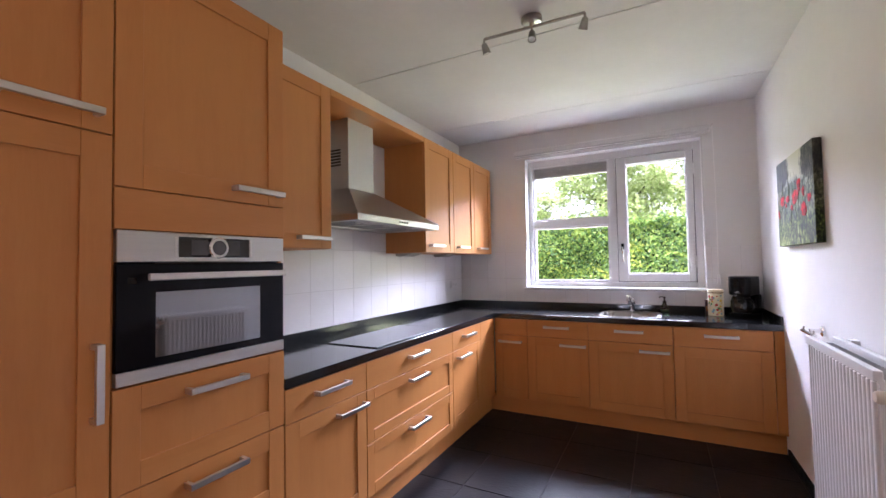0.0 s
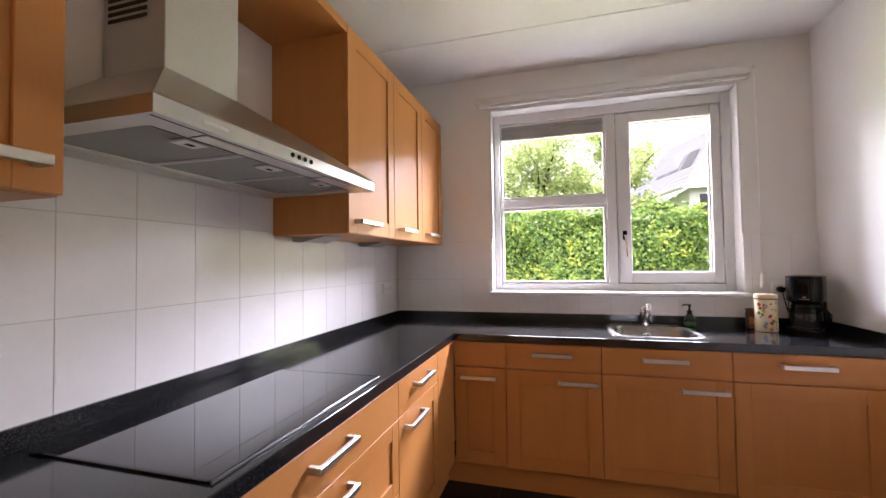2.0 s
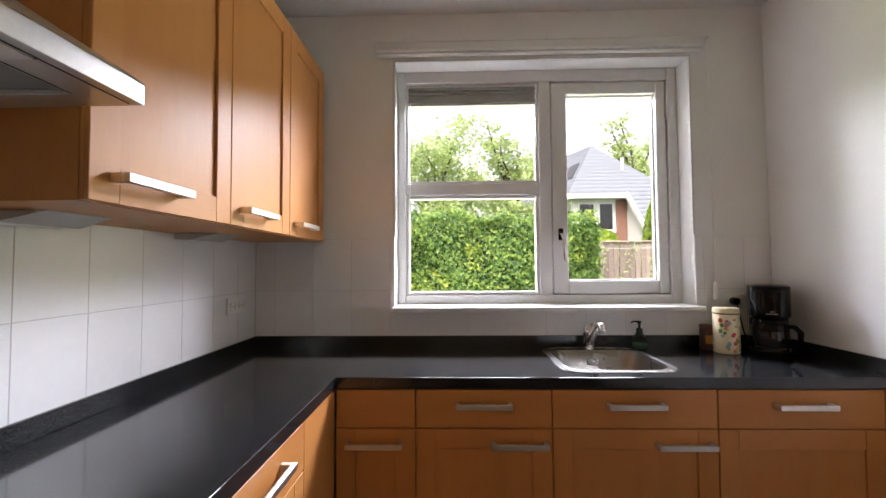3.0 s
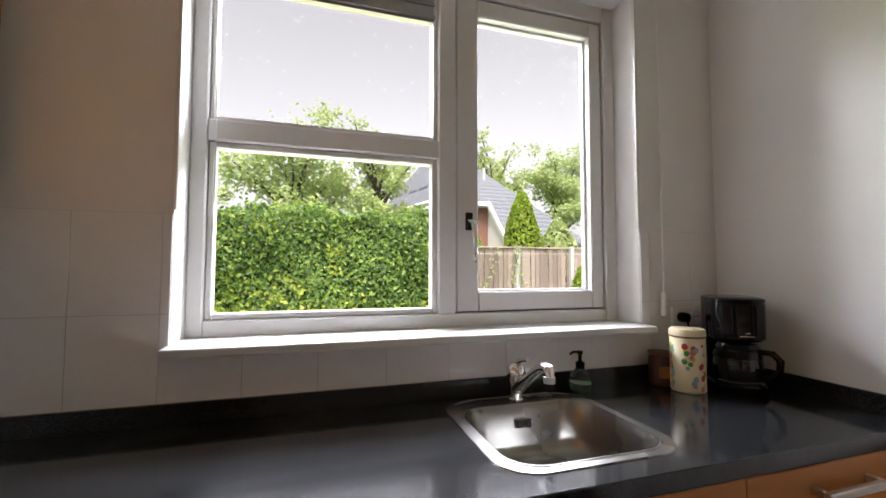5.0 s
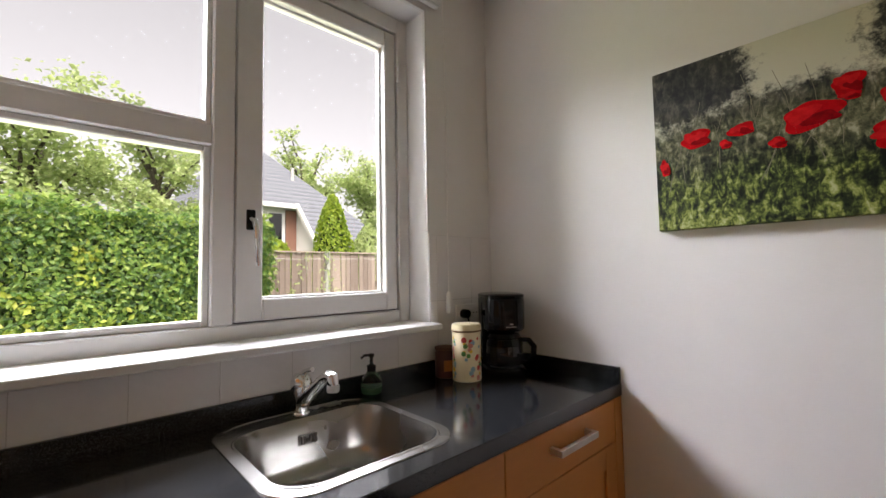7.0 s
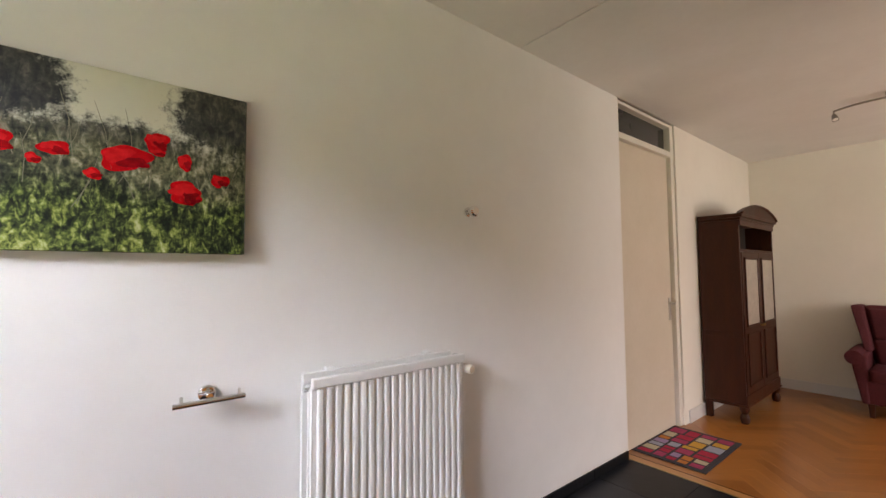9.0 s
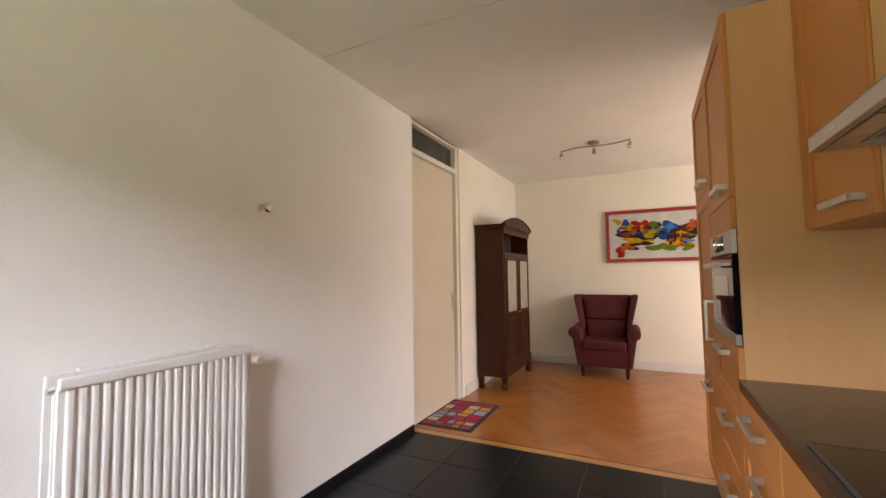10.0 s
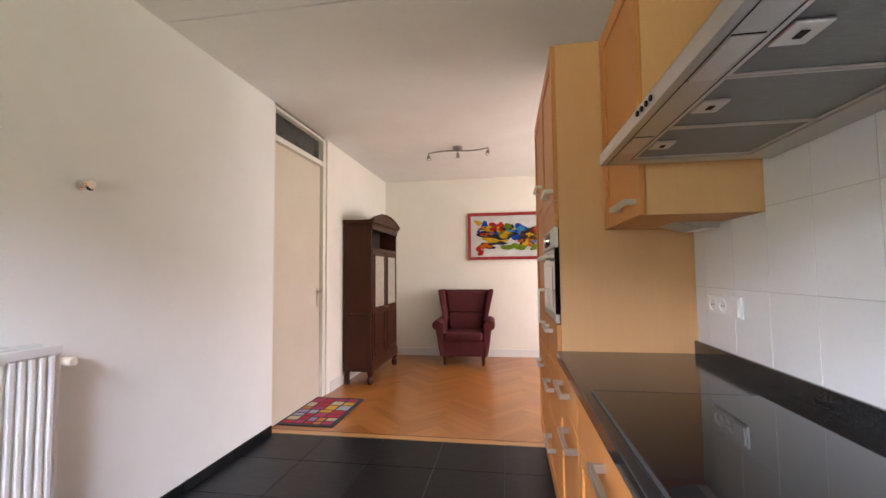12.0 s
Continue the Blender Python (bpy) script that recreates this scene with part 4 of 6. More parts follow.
def meadow():
    """Printed meadow: grass below, dark trees and a pale gap of sky above."""
    m, n, l, p = material("printed_meadow")
    tc = n.new("ShaderNodeTexCoord")
    sep = n.new("ShaderNodeSeparateXYZ")
    l.new(tc.outputs["Object"], sep.inputs[0])
    mp = n.new("ShaderNodeMapping")
    mp.inputs["Scale"].default_value, mp.inputs["Rotation"].default_value = (1.0, 1.0, 0.45), (0, radians(18), 0)
    l.new(tc.outputs["Object"], mp.inputs["Vector"])
    fine, wide, blades = n.new("ShaderNodeTexNoise"), n.new("ShaderNodeTexNoise"), n.new("ShaderNodeTexNoise")
    fine.inputs["Scale"].default_value, fine.inputs["Detail"].default_value, fine.inputs["Roughness"].default_value = 38, 8, 0.75
    blades.inputs["Scale"].default_value, blades.inputs["Detail"].default_value, blades.inputs["Distortion"].default_value = 48, 6, 1.2
    wide.inputs["Scale"].default_value, wide.inputs["Detail"].default_value = 7, 5
    l.new(tc.outputs["Object"], fine.inputs["Vector"]), l.new(mp.outputs[0], blades.inputs["Vector"]), l.new(tc.outputs["Object"], wide.inputs["Vector"])
    both = n.new("ShaderNodeMix")
    both.data_type, both.inputs["Factor"].default_value = "FLOAT", 0.5
    l.new(fine.outputs["Fac"], both.inputs["A"]), l.new(blades.outputs["Fac"], both.inputs["B"])
    patch = n.new("ShaderNodeMix")
    patch.data_type, patch.inputs["Factor"].default_value = "FLOAT", 0.22
    l.new(both.outputs["Result"], patch.inputs["A"]), l.new(wide.outputs["Fac"], patch.inputs["B"])

    def ramp_of(*stops):
        q = n.new("ShaderNodeValToRGB")
        e = q.color_ramp.elements
        e[0].position, e[0].color = stops[0][0], (*stops[0][1], 1)
        e[1].position, e[1].color = stops[-1][0], (*stops[-1][1], 1)
        for at, c in stops[1:-1]:
            q.color_ramp.elements.new(at).color = (*c, 1)
        l.new(patch.outputs["Result"], q.inputs["Fac"])
        return q

    grass = ramp_of((0.43, (0.006, 0.009, 0.007)), (0.485, (0.030, 0.045, 0.018)), (0.525, (0.115, 0.155, 0.035)), (0.56, (0.28, 0.33, 0.085)), (0.62, (0.52, 0.54, 0.30)))
    reeds = ramp_of((0.42, (0.020, 0.024, 0.020)), (0.49, (0.085, 0.095, 0.055)), (0.54, (0.19, 0.195, 0.11)), (0.60, (0.42, 0.41, 0.29)))
    wood = ramp_of((0.43, (0.030, 0.034, 0.040)), (0.52, (0.060, 0.062, 0.060)), (0.60, (0.13, 0.13, 0.105)))

    def math_node(op, a, b):
        q = n.new("ShaderNodeMath")
        q.operation = op
        for k, v in enumerate((a, b)):
            if isinstance(v, (int, float)):
                q.inputs[k].default_value = v
            else:
                l.new(v, q.inputs[k])
        return q.outputs[0]

    def ramped(value, a, b):
        q = n.new("ShaderNodeMapRange")
        q.inputs["From Min"].default_value, q.inputs["From Max"].default_value = a, b
        l.new(value, q.inputs["Value"])
        return q.outputs[0]

    wobble = math_node("MULTIPLY", math_node("SUBTRACT", fine.outputs["Fac"], 0.5), 0.16)
    sway = math_node("MULTIPLY", math_node("SUBTRACT", wide.outputs["Fac"], 0.5), 0.20)
    hz = math_node("ADD", math_node("ADD", sep.outputs["Z"], wobble), sway)

    def bush(cx, cz, wx):
        """How far a point lies from a bush's heart, its width measured in wx."""
        a = math_node("MULTIPLY", math_node("SUBTRACT", sep.outputs["X"], cx), 1.0 / wx)
        b = math_node("SUBTRACT", sep.outputs["Z"], cz)
        d = math_node("SQRT", math_node("ADD", math_node("MULTIPLY", a, a), math_node("MULTIPLY", b, b)), 0.0)
        return math_node("ADD", math_node("ADD", d, wobble), math_node("MULTIPLY", sway, 0.4))

    def blend(factor, a, b):
        q = n.new("ShaderNodeMix")
        q.data_type = "RGBA"
        l.new(factor, q.inputs["Factor"])
        for at, v in (("A", a), ("B", b)):
            if isinstance(v, tuple):
                q.inputs[at].default_value = (*v, 1)
            else:
                l.new(v, q.inputs[at])
        return q.outputs["Result"]

    trees = math_node("MINIMUM", math_node("MINIMUM", bush(0.10, 0.46, 1.30), bush(0.68, 0.46, 1.25)), bush(0.36, 0.26, 3.0))
    far = blend(ramped(trees, 0.150, 0.115), (0.62, 0.62, 0.50), wood.outputs[0])
    near = blend(ramped(hz, 0.14, 0.22), grass.outputs[0], reeds.outputs[0])
    l.new(blend(ramped(hz, 0.30, 0.40), near, far), p.inputs["Base Color"])
    p.inputs["Roughness"].default_value = 0.65
    p.inputs["Specular IOR Level"].default_value = 0.2
    return m


def blob(cx, cz, rx, rz, y, seed, n=18, thick=0.0012, jag=0.35):
    r = random.Random(seed)
    ph = [r.uniform(0, 6.28) for _ in range(3)]
    bm = bmesh.new()
    ring = []
    for k in range(n):
        a = 2 * math.pi * k / n
        s = 1 + jag * (0.5 * math.sin(2 * a + ph[0]) + 0.35 * math.sin(3 * a + ph[1]) + 0.25 * math.sin(5 * a + ph[2]))
        ring.append((cx + rx * s * math.cos(a), cz + rz * s * math.sin(a)))
    loft([[(x, y, z) for x, z in ring], [(x, y - thick, z) for x, z in ring]], bm=bm)
    return bm


canvas = thing("poppy_canvas", pose(2.7585, -0.790, 1.453, 0, 0, -90), "unframed canvas print of red poppies in a meadow", "picture")
part("canvas_block", boxes((0.0, 0.735, -0.038, 0.0, 0.0, 0.540), bevel=0.002), meadow(), canvas)
PETALS = [surface("poppy_red", (0.34, 0.002, 0.005), (0.66, 0.006, 0.010), rough=0.7, scale=60, detail=6, specular=0.1), surface("poppy_bright", (0.50, 0.006, 0.009), (0.74, 0.018, 0.020), rough=0.7, scale=60, detail=6, specular=0.1),
          surface("poppy_deep", (0.14, 0.001, 0.004), (0.36, 0.003, 0.007), rough=0.7, scale=60, detail=6, specular=0.1)]
STALK = surface("printed_stalk", (0.10, 0.10, 0.06), (0.24, 0.23, 0.15), rough=0.6, scale=40)
rng = random.Random(8)
for k in range(26):
    x, z, h, lean = rng.uniform(0.03, 0.70), rng.uniform(0.10, 0.30), rng.uniform(0.08, 0.20), rng.uniform(-0.05, 0.05)
    x1 = min(max(x + lean, 0.01), 0.72)
    part("grass_stalk", pipe([(x, -0.0383, z), ((x + x1) / 2 + 0.006, -0.0383, z + 0.55 * h), (x1, -0.0383, z + h)], [0.0012, 0.0010, 0.0006], 5), STALK, canvas)
for k, (px, pz, rx, rz) in enumerate(((0.150, 0.285, 0.042, 0.028), (0.270, 0.285, 0.030, 0.022), (0.425, 0.282, 0.062, 0.038), (0.502, 0.345, 0.032, 0.028), (0.578, 0.293, 0.022, 0.024), (0.505, 0.312, 0.020, 0.012),
                                      (0.580, 0.195, 0.046, 0.034), (0.352, 0.225, 0.022, 0.015), (0.680, 0.245, 0.026, 0.022), (0.054, 0.208, 0.015, 0.026), (0.228, 0.250, 0.016, 0.014), (0.600, 0.175, 0.026, 0.018))):
    px -= 0.025
    part("poppy", blob(px, pz, rx, rz, -0.0382, 20 + k, 34, 0.0012, 0.30), PETALS[0], canvas, "red poppy")
    part("petal", blob(px - 0.30 * rx, pz + 0.22 * rz, rx * 0.58, rz * 0.55, -0.0395, 50 + k, 24, 0.0005, 0.45), PETALS[1], canvas)
    part("petal", blob(px + 0.34 * rx, pz - 0.32 * rz, rx * 0.52, rz * 0.48, -0.0401, 80 + k, 24, 0.0005, 0.45), PETALS[2], canvas)
    if k % 3 == 0:
        part("petal", blob(px + 0.25 * rx, pz + 0.35 * rz, rx * 0.42, rz * 0.40, -0.0407, 110 + k, 24, 0.0005, 0.45), PETALS[1], canvas)

rail = thing("towel_rail", pose(2.760, -1.427, 0.979, 0, 0, -90), "short round steel towel rail on the wall", "towel rail")
part("rosette", lathe([(0.027, 0.0), (0.027, 0.010), (0.022, 0.014), (0.010, 0.016), (0.010, 0.06)], seg=24), CHROME, rail, "", True, pose(0, -0.001, 0.012, 90))
part("bar", rods(((-0.103, -0.066, 0.0), (0.103, -0.066, 0.0), 0.0095)), CHROME, rail, smooth=True)
for x in (-0.08, 0.085):
    part("peg", rods(((x, -0.066, 0.007), (x, -0.066, 0.026), 0.0045)), SATIN, rail, smooth=True)
hook = thing("wall_hook", pose(2.760, -2.608, 1.697, 0, 0, -90) @ Matrix.Scale(1.25, 4), "small round chrome hook on the white wall", "hook")
part("rosette", lathe([(0.020, 0.0), (0.020, 0.008), (0.011, 0.011), (0.009, 0.03)], seg=20), CHROME, hook, "", True, pose(0, -0.001, 0, 90))
part("knob", lathe([(0.009, 0.028), (0.022, 0.033), (0.023, 0.046), (0.016, 0.052)], seg=20), CHROME, hook, "", True, pose(0, -0.001, 0, 90))


# ---- ceiling spot bars ----
LAMP_STEEL = surface("lamp_steel", (0.34, 0.33, 0.31), (0.42, 0.41, 0.39), rough=0.34, metal=1.0, scale=12, rough_var=0.05)


def spot_bar(x, y, length, wave, turn, drop, label):
    t = thing("ceiling_spotlight", pose(x, y, ROOM_Z, 0, 0, turn), label, "ceiling lamp")
    part("canopy", lathe([(0.058, -0.002), (0.058, -0.022), (0.050, -0.030), (0.015, -0.032), (0.012, -drop)], seg=28), LAMP_STEEL, t, "brushed steel ceiling rose", True)
    n = 13
    pts = [((k / (n - 1) - 0.5) * length, wave * math.sin(2 * math.pi * k / (n - 1)), -drop) for k in range(n)]
    part("bar", pipe(pts, 0.0085, 10), LAMP_STEEL, t, smooth=True)
    for k, (f, tilt, yaw) in enumerate(((0.04, 25, -30), (0.5, -18, 10), (0.96, 28, 40))):
        i = round(f * (n - 1))
        px, py, _ = pts[i]
        head = part("spot_head", lathe([(0.012, 0.012), (0.020, 0.004), (0.024, -0.020), (0.029, -0.052), (0.030, -0.062), (0.024, -0.060), (0.020, -0.050)], seg=20), LAMP_STEEL, t, "satin spotlight head", True, pose(px, py, -drop - 0.034, tilt, 0, yaw) @ Matrix.Scale(0.8, 4))
        part("bulb", lathe([(0.0225, -0.0555), (0.0225, -0.0575), (0.01, -0.0585)], seg=16), WHITE_PLASTIC, head, "pale glass bulb", True)
        part("stem", rods(((px, py, -drop - 0.002), (px, py, -drop - 0.030), 0.006)), LAMP_STEEL, t)
    return t


spot_bar(1.425, -2.050, 0.56, 0.0, 2, 0.050, "straight satin steel ceiling bar with three spotlights")
spot_bar(1.392, -5.720, 0.72, -0.04, -9, 0.045, "wavy satin steel ceiling bar with three spotlights")

# ---- inner door ----
door = thing("door_1", pose(0, 0, 0), "flat cream inner door with a transom window", "door", kind="structure")
part("door_frame", boxes((2.775, 2.90, -4.228, -4.192, 0.0, 2.728), (2.775, 2.90, -5.213, -5.150, 0.0, 2.728), (2.775, 2.90, -5.150, -4.228, 2.425, 2.475), (2.775, 2.90, -5.150, -4.228, 2.700, 2.728), bevel=0.003), FRAME_PAINT, door)
leaf = part("door_leaf", boxes((2.812, 2.852, -5.147, -4.231, 0.008, 2.422), bevel=0.002), CREAM_LACQUER, door, "flat cream door leaf")
part("transom_pane", boxes((2.83, 2.836, -5.150, -4.228, 2.475, 2.700)), surface("dark_transom_glass", (0.03, 0.032, 0.03), (0.05, 0.052, 0.05), rough=0.05), door, "dark glass transom")
part("escutcheon", boxes((2.804, 2.8118, -5.118, -5.080, 0.94, 1.14), bevel=0.002), SATIN, leaf)
part("lever", pipe([(2.806, -5.098, 1.095), (2.765, -5.098, 1.095), (2.758, -5.092, 1.095), (2.758, -4.985, 1.095)], 0.009, 10), SATIN, leaf, "satin lever handle", True)

# ---- dining corner: wardrobe, armchair, painting, mat ----
ward = thing("wardrobe", pose(2.742, -5.635, 0, 0, 0, -90), "dark antique wooden cupboard with glazed doors and an arched top", "cupboard")
W, D = 1.09, 0.335
for x in (0.0, W - 0.025):
    part("side_panel", boxes((x, x + 0.025, -D, 0, 0.17, 1.85), bevel=0.002), DARK_WOOD, ward)
    part("side_rail", boxes((x - 0.004, x + 0.029, -D + 0.02, -0.02, 0.77, 0.815), bevel=0.002), DARK_WOOD, ward)
part("back_board", boxes((0.025, W - 0.025, -0.012, 0, 0.17, 1.85)), DARK_WOOD, ward)
part("floor_board", boxes((0.025, W - 0.025, -D, -0.012, 0.17, 0.20)), DARK_WOOD, ward)
part("niche_shelf", boxes((0.025, W - 0.025, -D, -0.012, 1.555, 1.580)), DARK_WOOD, ward)
part("cornice", boxes((-0.030, W + 0.030, -D - 0.035, 0.0, 1.870, 1.905), (-0.015, W + 0.015, -D - 0.018, 0.0, 1.845, 1.870), bevel=0.006, seg=2), DARK_WOOD, ward)
part("top_rail", boxes((0.0, W, -D - 0.012, -D, 1.795, 1.845), bevel=0.002), DARK_WOOD, ward)
# board added before the real back, the open niche's shade put into its colour
part("niche_shade", boxes((0.026, W - 0.026, -0.10, -0.09, 1.582, 1.845)), DARK_GAP, ward)
arc = [(W / 2 + (W / 2 + 0.03) * math.cos(math.pi * (1 - k / 16)), 1.905 + (0.105 * math.sin(math.pi * k / 16) ** 1.7)) for k in range(17)]
ring = arc + [(W + 0.03, 1.903), (-0.03, 1.903)]
part("pediment", loft([[(x, -D - 0.035, z) for x, z in ring], [(x, -D + 0.005, z) for x, z in ring]], cap_first=True), DARK_WOOD, ward, "arched carved pediment")
part("pediment_moulding", pipe([(x, -D - 0.038, z) for x, z in arc], 0.012, 8), DARK_WOOD, ward, smooth=True)
LACE = surface("pale_lace", (0.22, 0.19, 0.15), (0.46, 0.42, 0.36), rough=0.35, scale=18, detail=6, fine=0.5)
for k in range(2):
    x0 = 0.03 + k * (W - 0.06) / 2
    x1 = x0 + (W - 0.06) / 2 - 0.004
    dr = part("door", boxes((x0, x1, -D - 0.006, -D + 0.012, 0.26, 1.552), bevel=0.002), DARK_WOOD, ward)
    for a, b in ((0.32, 0.80), (0.86, 1.50)):
        part("moulding", boxes((x0 + 0.06, x0 + 0.075, -D - 0.018, -D - 0.0062, a, b), (x1 - 0.075, x1 - 0.06, -D - 0.018, -D - 0.0062, a, b), (x0 + 0.075, x1 - 0.075, -D - 0.018, -D - 0.0062, a, a + 0.015), (x0 + 0.075, x1 - 0.075, -D - 0.018, -D - 0.0062, b - 0.015, b), bevel=0.003), DARK_WOOD, dr)
    part("glazed_panel", boxes((x0 + 0.077, x1 - 0.077, -D - 0.0105, -D - 0.0064, 0.877, 1.483)), LACE, dr, "pale lace-backed glass panel")
    part("knob", lathe([(0.008, 0), (0.008, 0.012), (0.014, 0.018), (0.010, 0.026)], seg=12), surface("aged_brass", (0.30, 0.20, 0.08), (0.42, 0.29, 0.12), rough=0.4, metal=1.0), dr, "", True, pose(x1 - 0.03 if k == 0 else x0 + 0.03, -D - 0.006, 0.85, 90))
part("apron", boxes((-0.008, W + 0.008, -D - 0.010, -D, 0.165, 0.255), bevel=0.003), DARK_WOOD, ward)
part("base_moulding", boxes((-0.015, W + 0.015, -D - 0.020, 0.0, 0.150, 0.169), bevel=0.004), DARK_WOOD, ward)
for x in (0.035, W - 0.035):
    part("front_foot", lathe([(0.026, 0.0), (0.034, 0.012), (0.040, 0.045), (0.034, 0.075), (0.022, 0.088), (0.030, 0.100), (0.038, 0.125), (0.036, 0.150)], x, -D + 0.025, 20), DARK_WOOD, ward, "turned front foot", True)
    part("back_foot", boxes((x - 0.025, x + 0.025, -0.055, -0.005, 0.0, 0.150), bevel=0.003), DARK_WOOD, ward)


def cushion(bottom, top, bevel=0.03, seg=3):
    """A padded block between a lower and an upper loop of four points."""
    bm = loft([bottom, top], cap_first=True)
    bmesh.ops.recalc_face_normals(bm, faces=bm.faces)
    bmesh.ops.bevel(bm, geom=list(bm.edges), offset=bevel, segments=seg, affect="EDGES", profile=0.6)
    return bm


def rect(x0, x1, y0, y1, z, z2=None):
    z2 = z if z2 is None else z2
    return [(x0, y0, z), (x1, y0, z), (x1, y1, z2), (x0, y1, z2)]


chair = thing("armchair", pose(1.462, -6.985, 0, 0, 0, 180), "maroon velvet wing armchair on dark legs", "armchair")
part("base", cushion(rect(-0.30, 0.30, -0.27, 0.25, 0.125), rect(-0.31, 0.31, -0.29, 0.26, 0.34), 0.02), MAROON, chair, smooth=True)
part("seat_cushion", cushion(rect(-0.265, 0.265, -0.305, 0.17, 0.335), rect(-0.27, 0.27, -0.31, 0.16, 0.455), 0.035), MAROON, chair, "plump maroon seat cushion", True)
part("backrest", cushion(rect(-0.255, 0.255, 0.11, 0.24, 0.36), rect(-0.335, 0.335, 0.22, 0.34, 1.015), 0.045), MAROON, chair, smooth=True)
part("back_pad", cushion(rect(-0.235, 0.235, 0.065, 0.16, 0.44), rect(-0.265, 0.265, 0.115, 0.20, 0.685), 0.035), MAROON, chair, smooth=True)
part("back_pad", cushion(rect(-0.262, 0.262, 0.115, 0.20, 0.690), rect(-0.300, 0.300, 0.175, 0.26, 0.985), 0.035), MAROON, chair, smooth=True)
for s in (-1, 1):
    part("wing", cushion([(s * 0.255, -0.02, 0.58), (s * 0.315, -0.03, 0.58), (s * 0.315, 0.25, 0.58), (s * 0.255, 0.25, 0.58)],
                         [(s * 0.325, 0.105, 1.020), (s * 0.415, 0.085, 1.020), (s * 0.390, 0.345, 1.020), (s * 0.325, 0.345, 1.020)], 0.022), MAROON, chair, smooth=True)
    part("arm", cushion([(s * 0.272, -0.285, 0.125), (s * 0.325, -0.285, 0.125), (s * 0.325, 0.24, 0.125), (s * 0.272, 0.24, 0.125)],
                        [(s * 0.275, -0.295, 0.575), (s * 0.400, -0.295, 0.575), (s * 0.380, 0.24, 0.590), (s * 0.275, 0.24, 0.590)], 0.022), MAROON, chair, smooth=True)
    part("arm_roll", pipe([(s * 0.365, -0.300, 0.548), (s * 0.365, -0.295, 0.548), (s * 0.362, -0.05, 0.552), (s * 0.350, 0.20, 0.565), (s * 0.345, 0.23, 0.565)], [0.045, 0.066, 0.066, 0.062, 0.04], 20), MAROON, chair, "rolled armrest", True)
    part("front_leg", loft([rounded(s * 0.265 - 0.017, s * 0.265 + 0.017, -0.262, -0.228, 0.01, 0.0, 3), rounded(s * 0.265 - 0.026, s * 0.265 + 0.026, -0.272, -0.220, 0.012, 0.130, 3)], cap_first=True), DARK_WOOD, chair)
    part("back_leg", loft([rounded(s * 0.25 - 0.016, s * 0.25 + 0.016, 0.268, 0.300, 0.01, 0.0, 3), rounded(s * 0.25 - 0.024, s * 0.25 + 0.024, 0.205, 0.250, 0.012, 0.130, 3)], cap_first=True), DARK_WOOD, chair)

RED_LACQUER = surface("red_lacquer", (0.22, 0.007, 0.011), (0.30, 0.012, 0.017), rough=0.35, scale=5)
PW, PH = 1.62, 0.715
art = thing("framed_painting", pose(1.440, BACK_Y, 1.462, 0, 0, 180), "wide abstract painting of bright patches in a red frame", "picture")
for x0, x1, z0, z1, nm in ((0, 0.045, 0, PH, "frame_side"), (PW - 0.045, PW, 0, PH, "frame_side"), (0.045, PW - 0.045, 0, 0.045, "frame_rail"), (0.045, PW - 0.045, PH - 0.045, PH, "frame_rail")):
    part(nm, boxes((x0, x1, -0.045, -0.001, z0, z1), bevel=0.003), RED_LACQUER, art, "red lacquered frame")
part("painted_canvas", boxes((0.045, PW - 0.045, -0.022, -0.001, 0.045, PH - 0.045)), surface("grey_oil_ground", (0.40, 0.41, 0.40), (0.58, 0.58, 0.56), specular=0.2, rough=0.6, scale=5, detail=6, bump=0.3, bump_scale=30), art)
OILS = {c: surface("oil_" + c, tuple(q * 0.45 for q in v), v, rough=0.6, specular=0.15, scale=16, bump=0.4, bump_scale=40) for c, v in
        (("yellow", (0.60, 0.34, 0.01)), ("red", (0.42, 0.02, 0.012)), ("blue", (0.015, 0.06, 0.36)), ("sky", (0.04, 0.24, 0.55)), ("green", (0.12, 0.20, 0.008)), ("brown", (0.10, 0.03, 0.01)), ("orange", (0.50, 0.11, 0.01)), ("dark", (0.02, 0.02, 0.03)))}
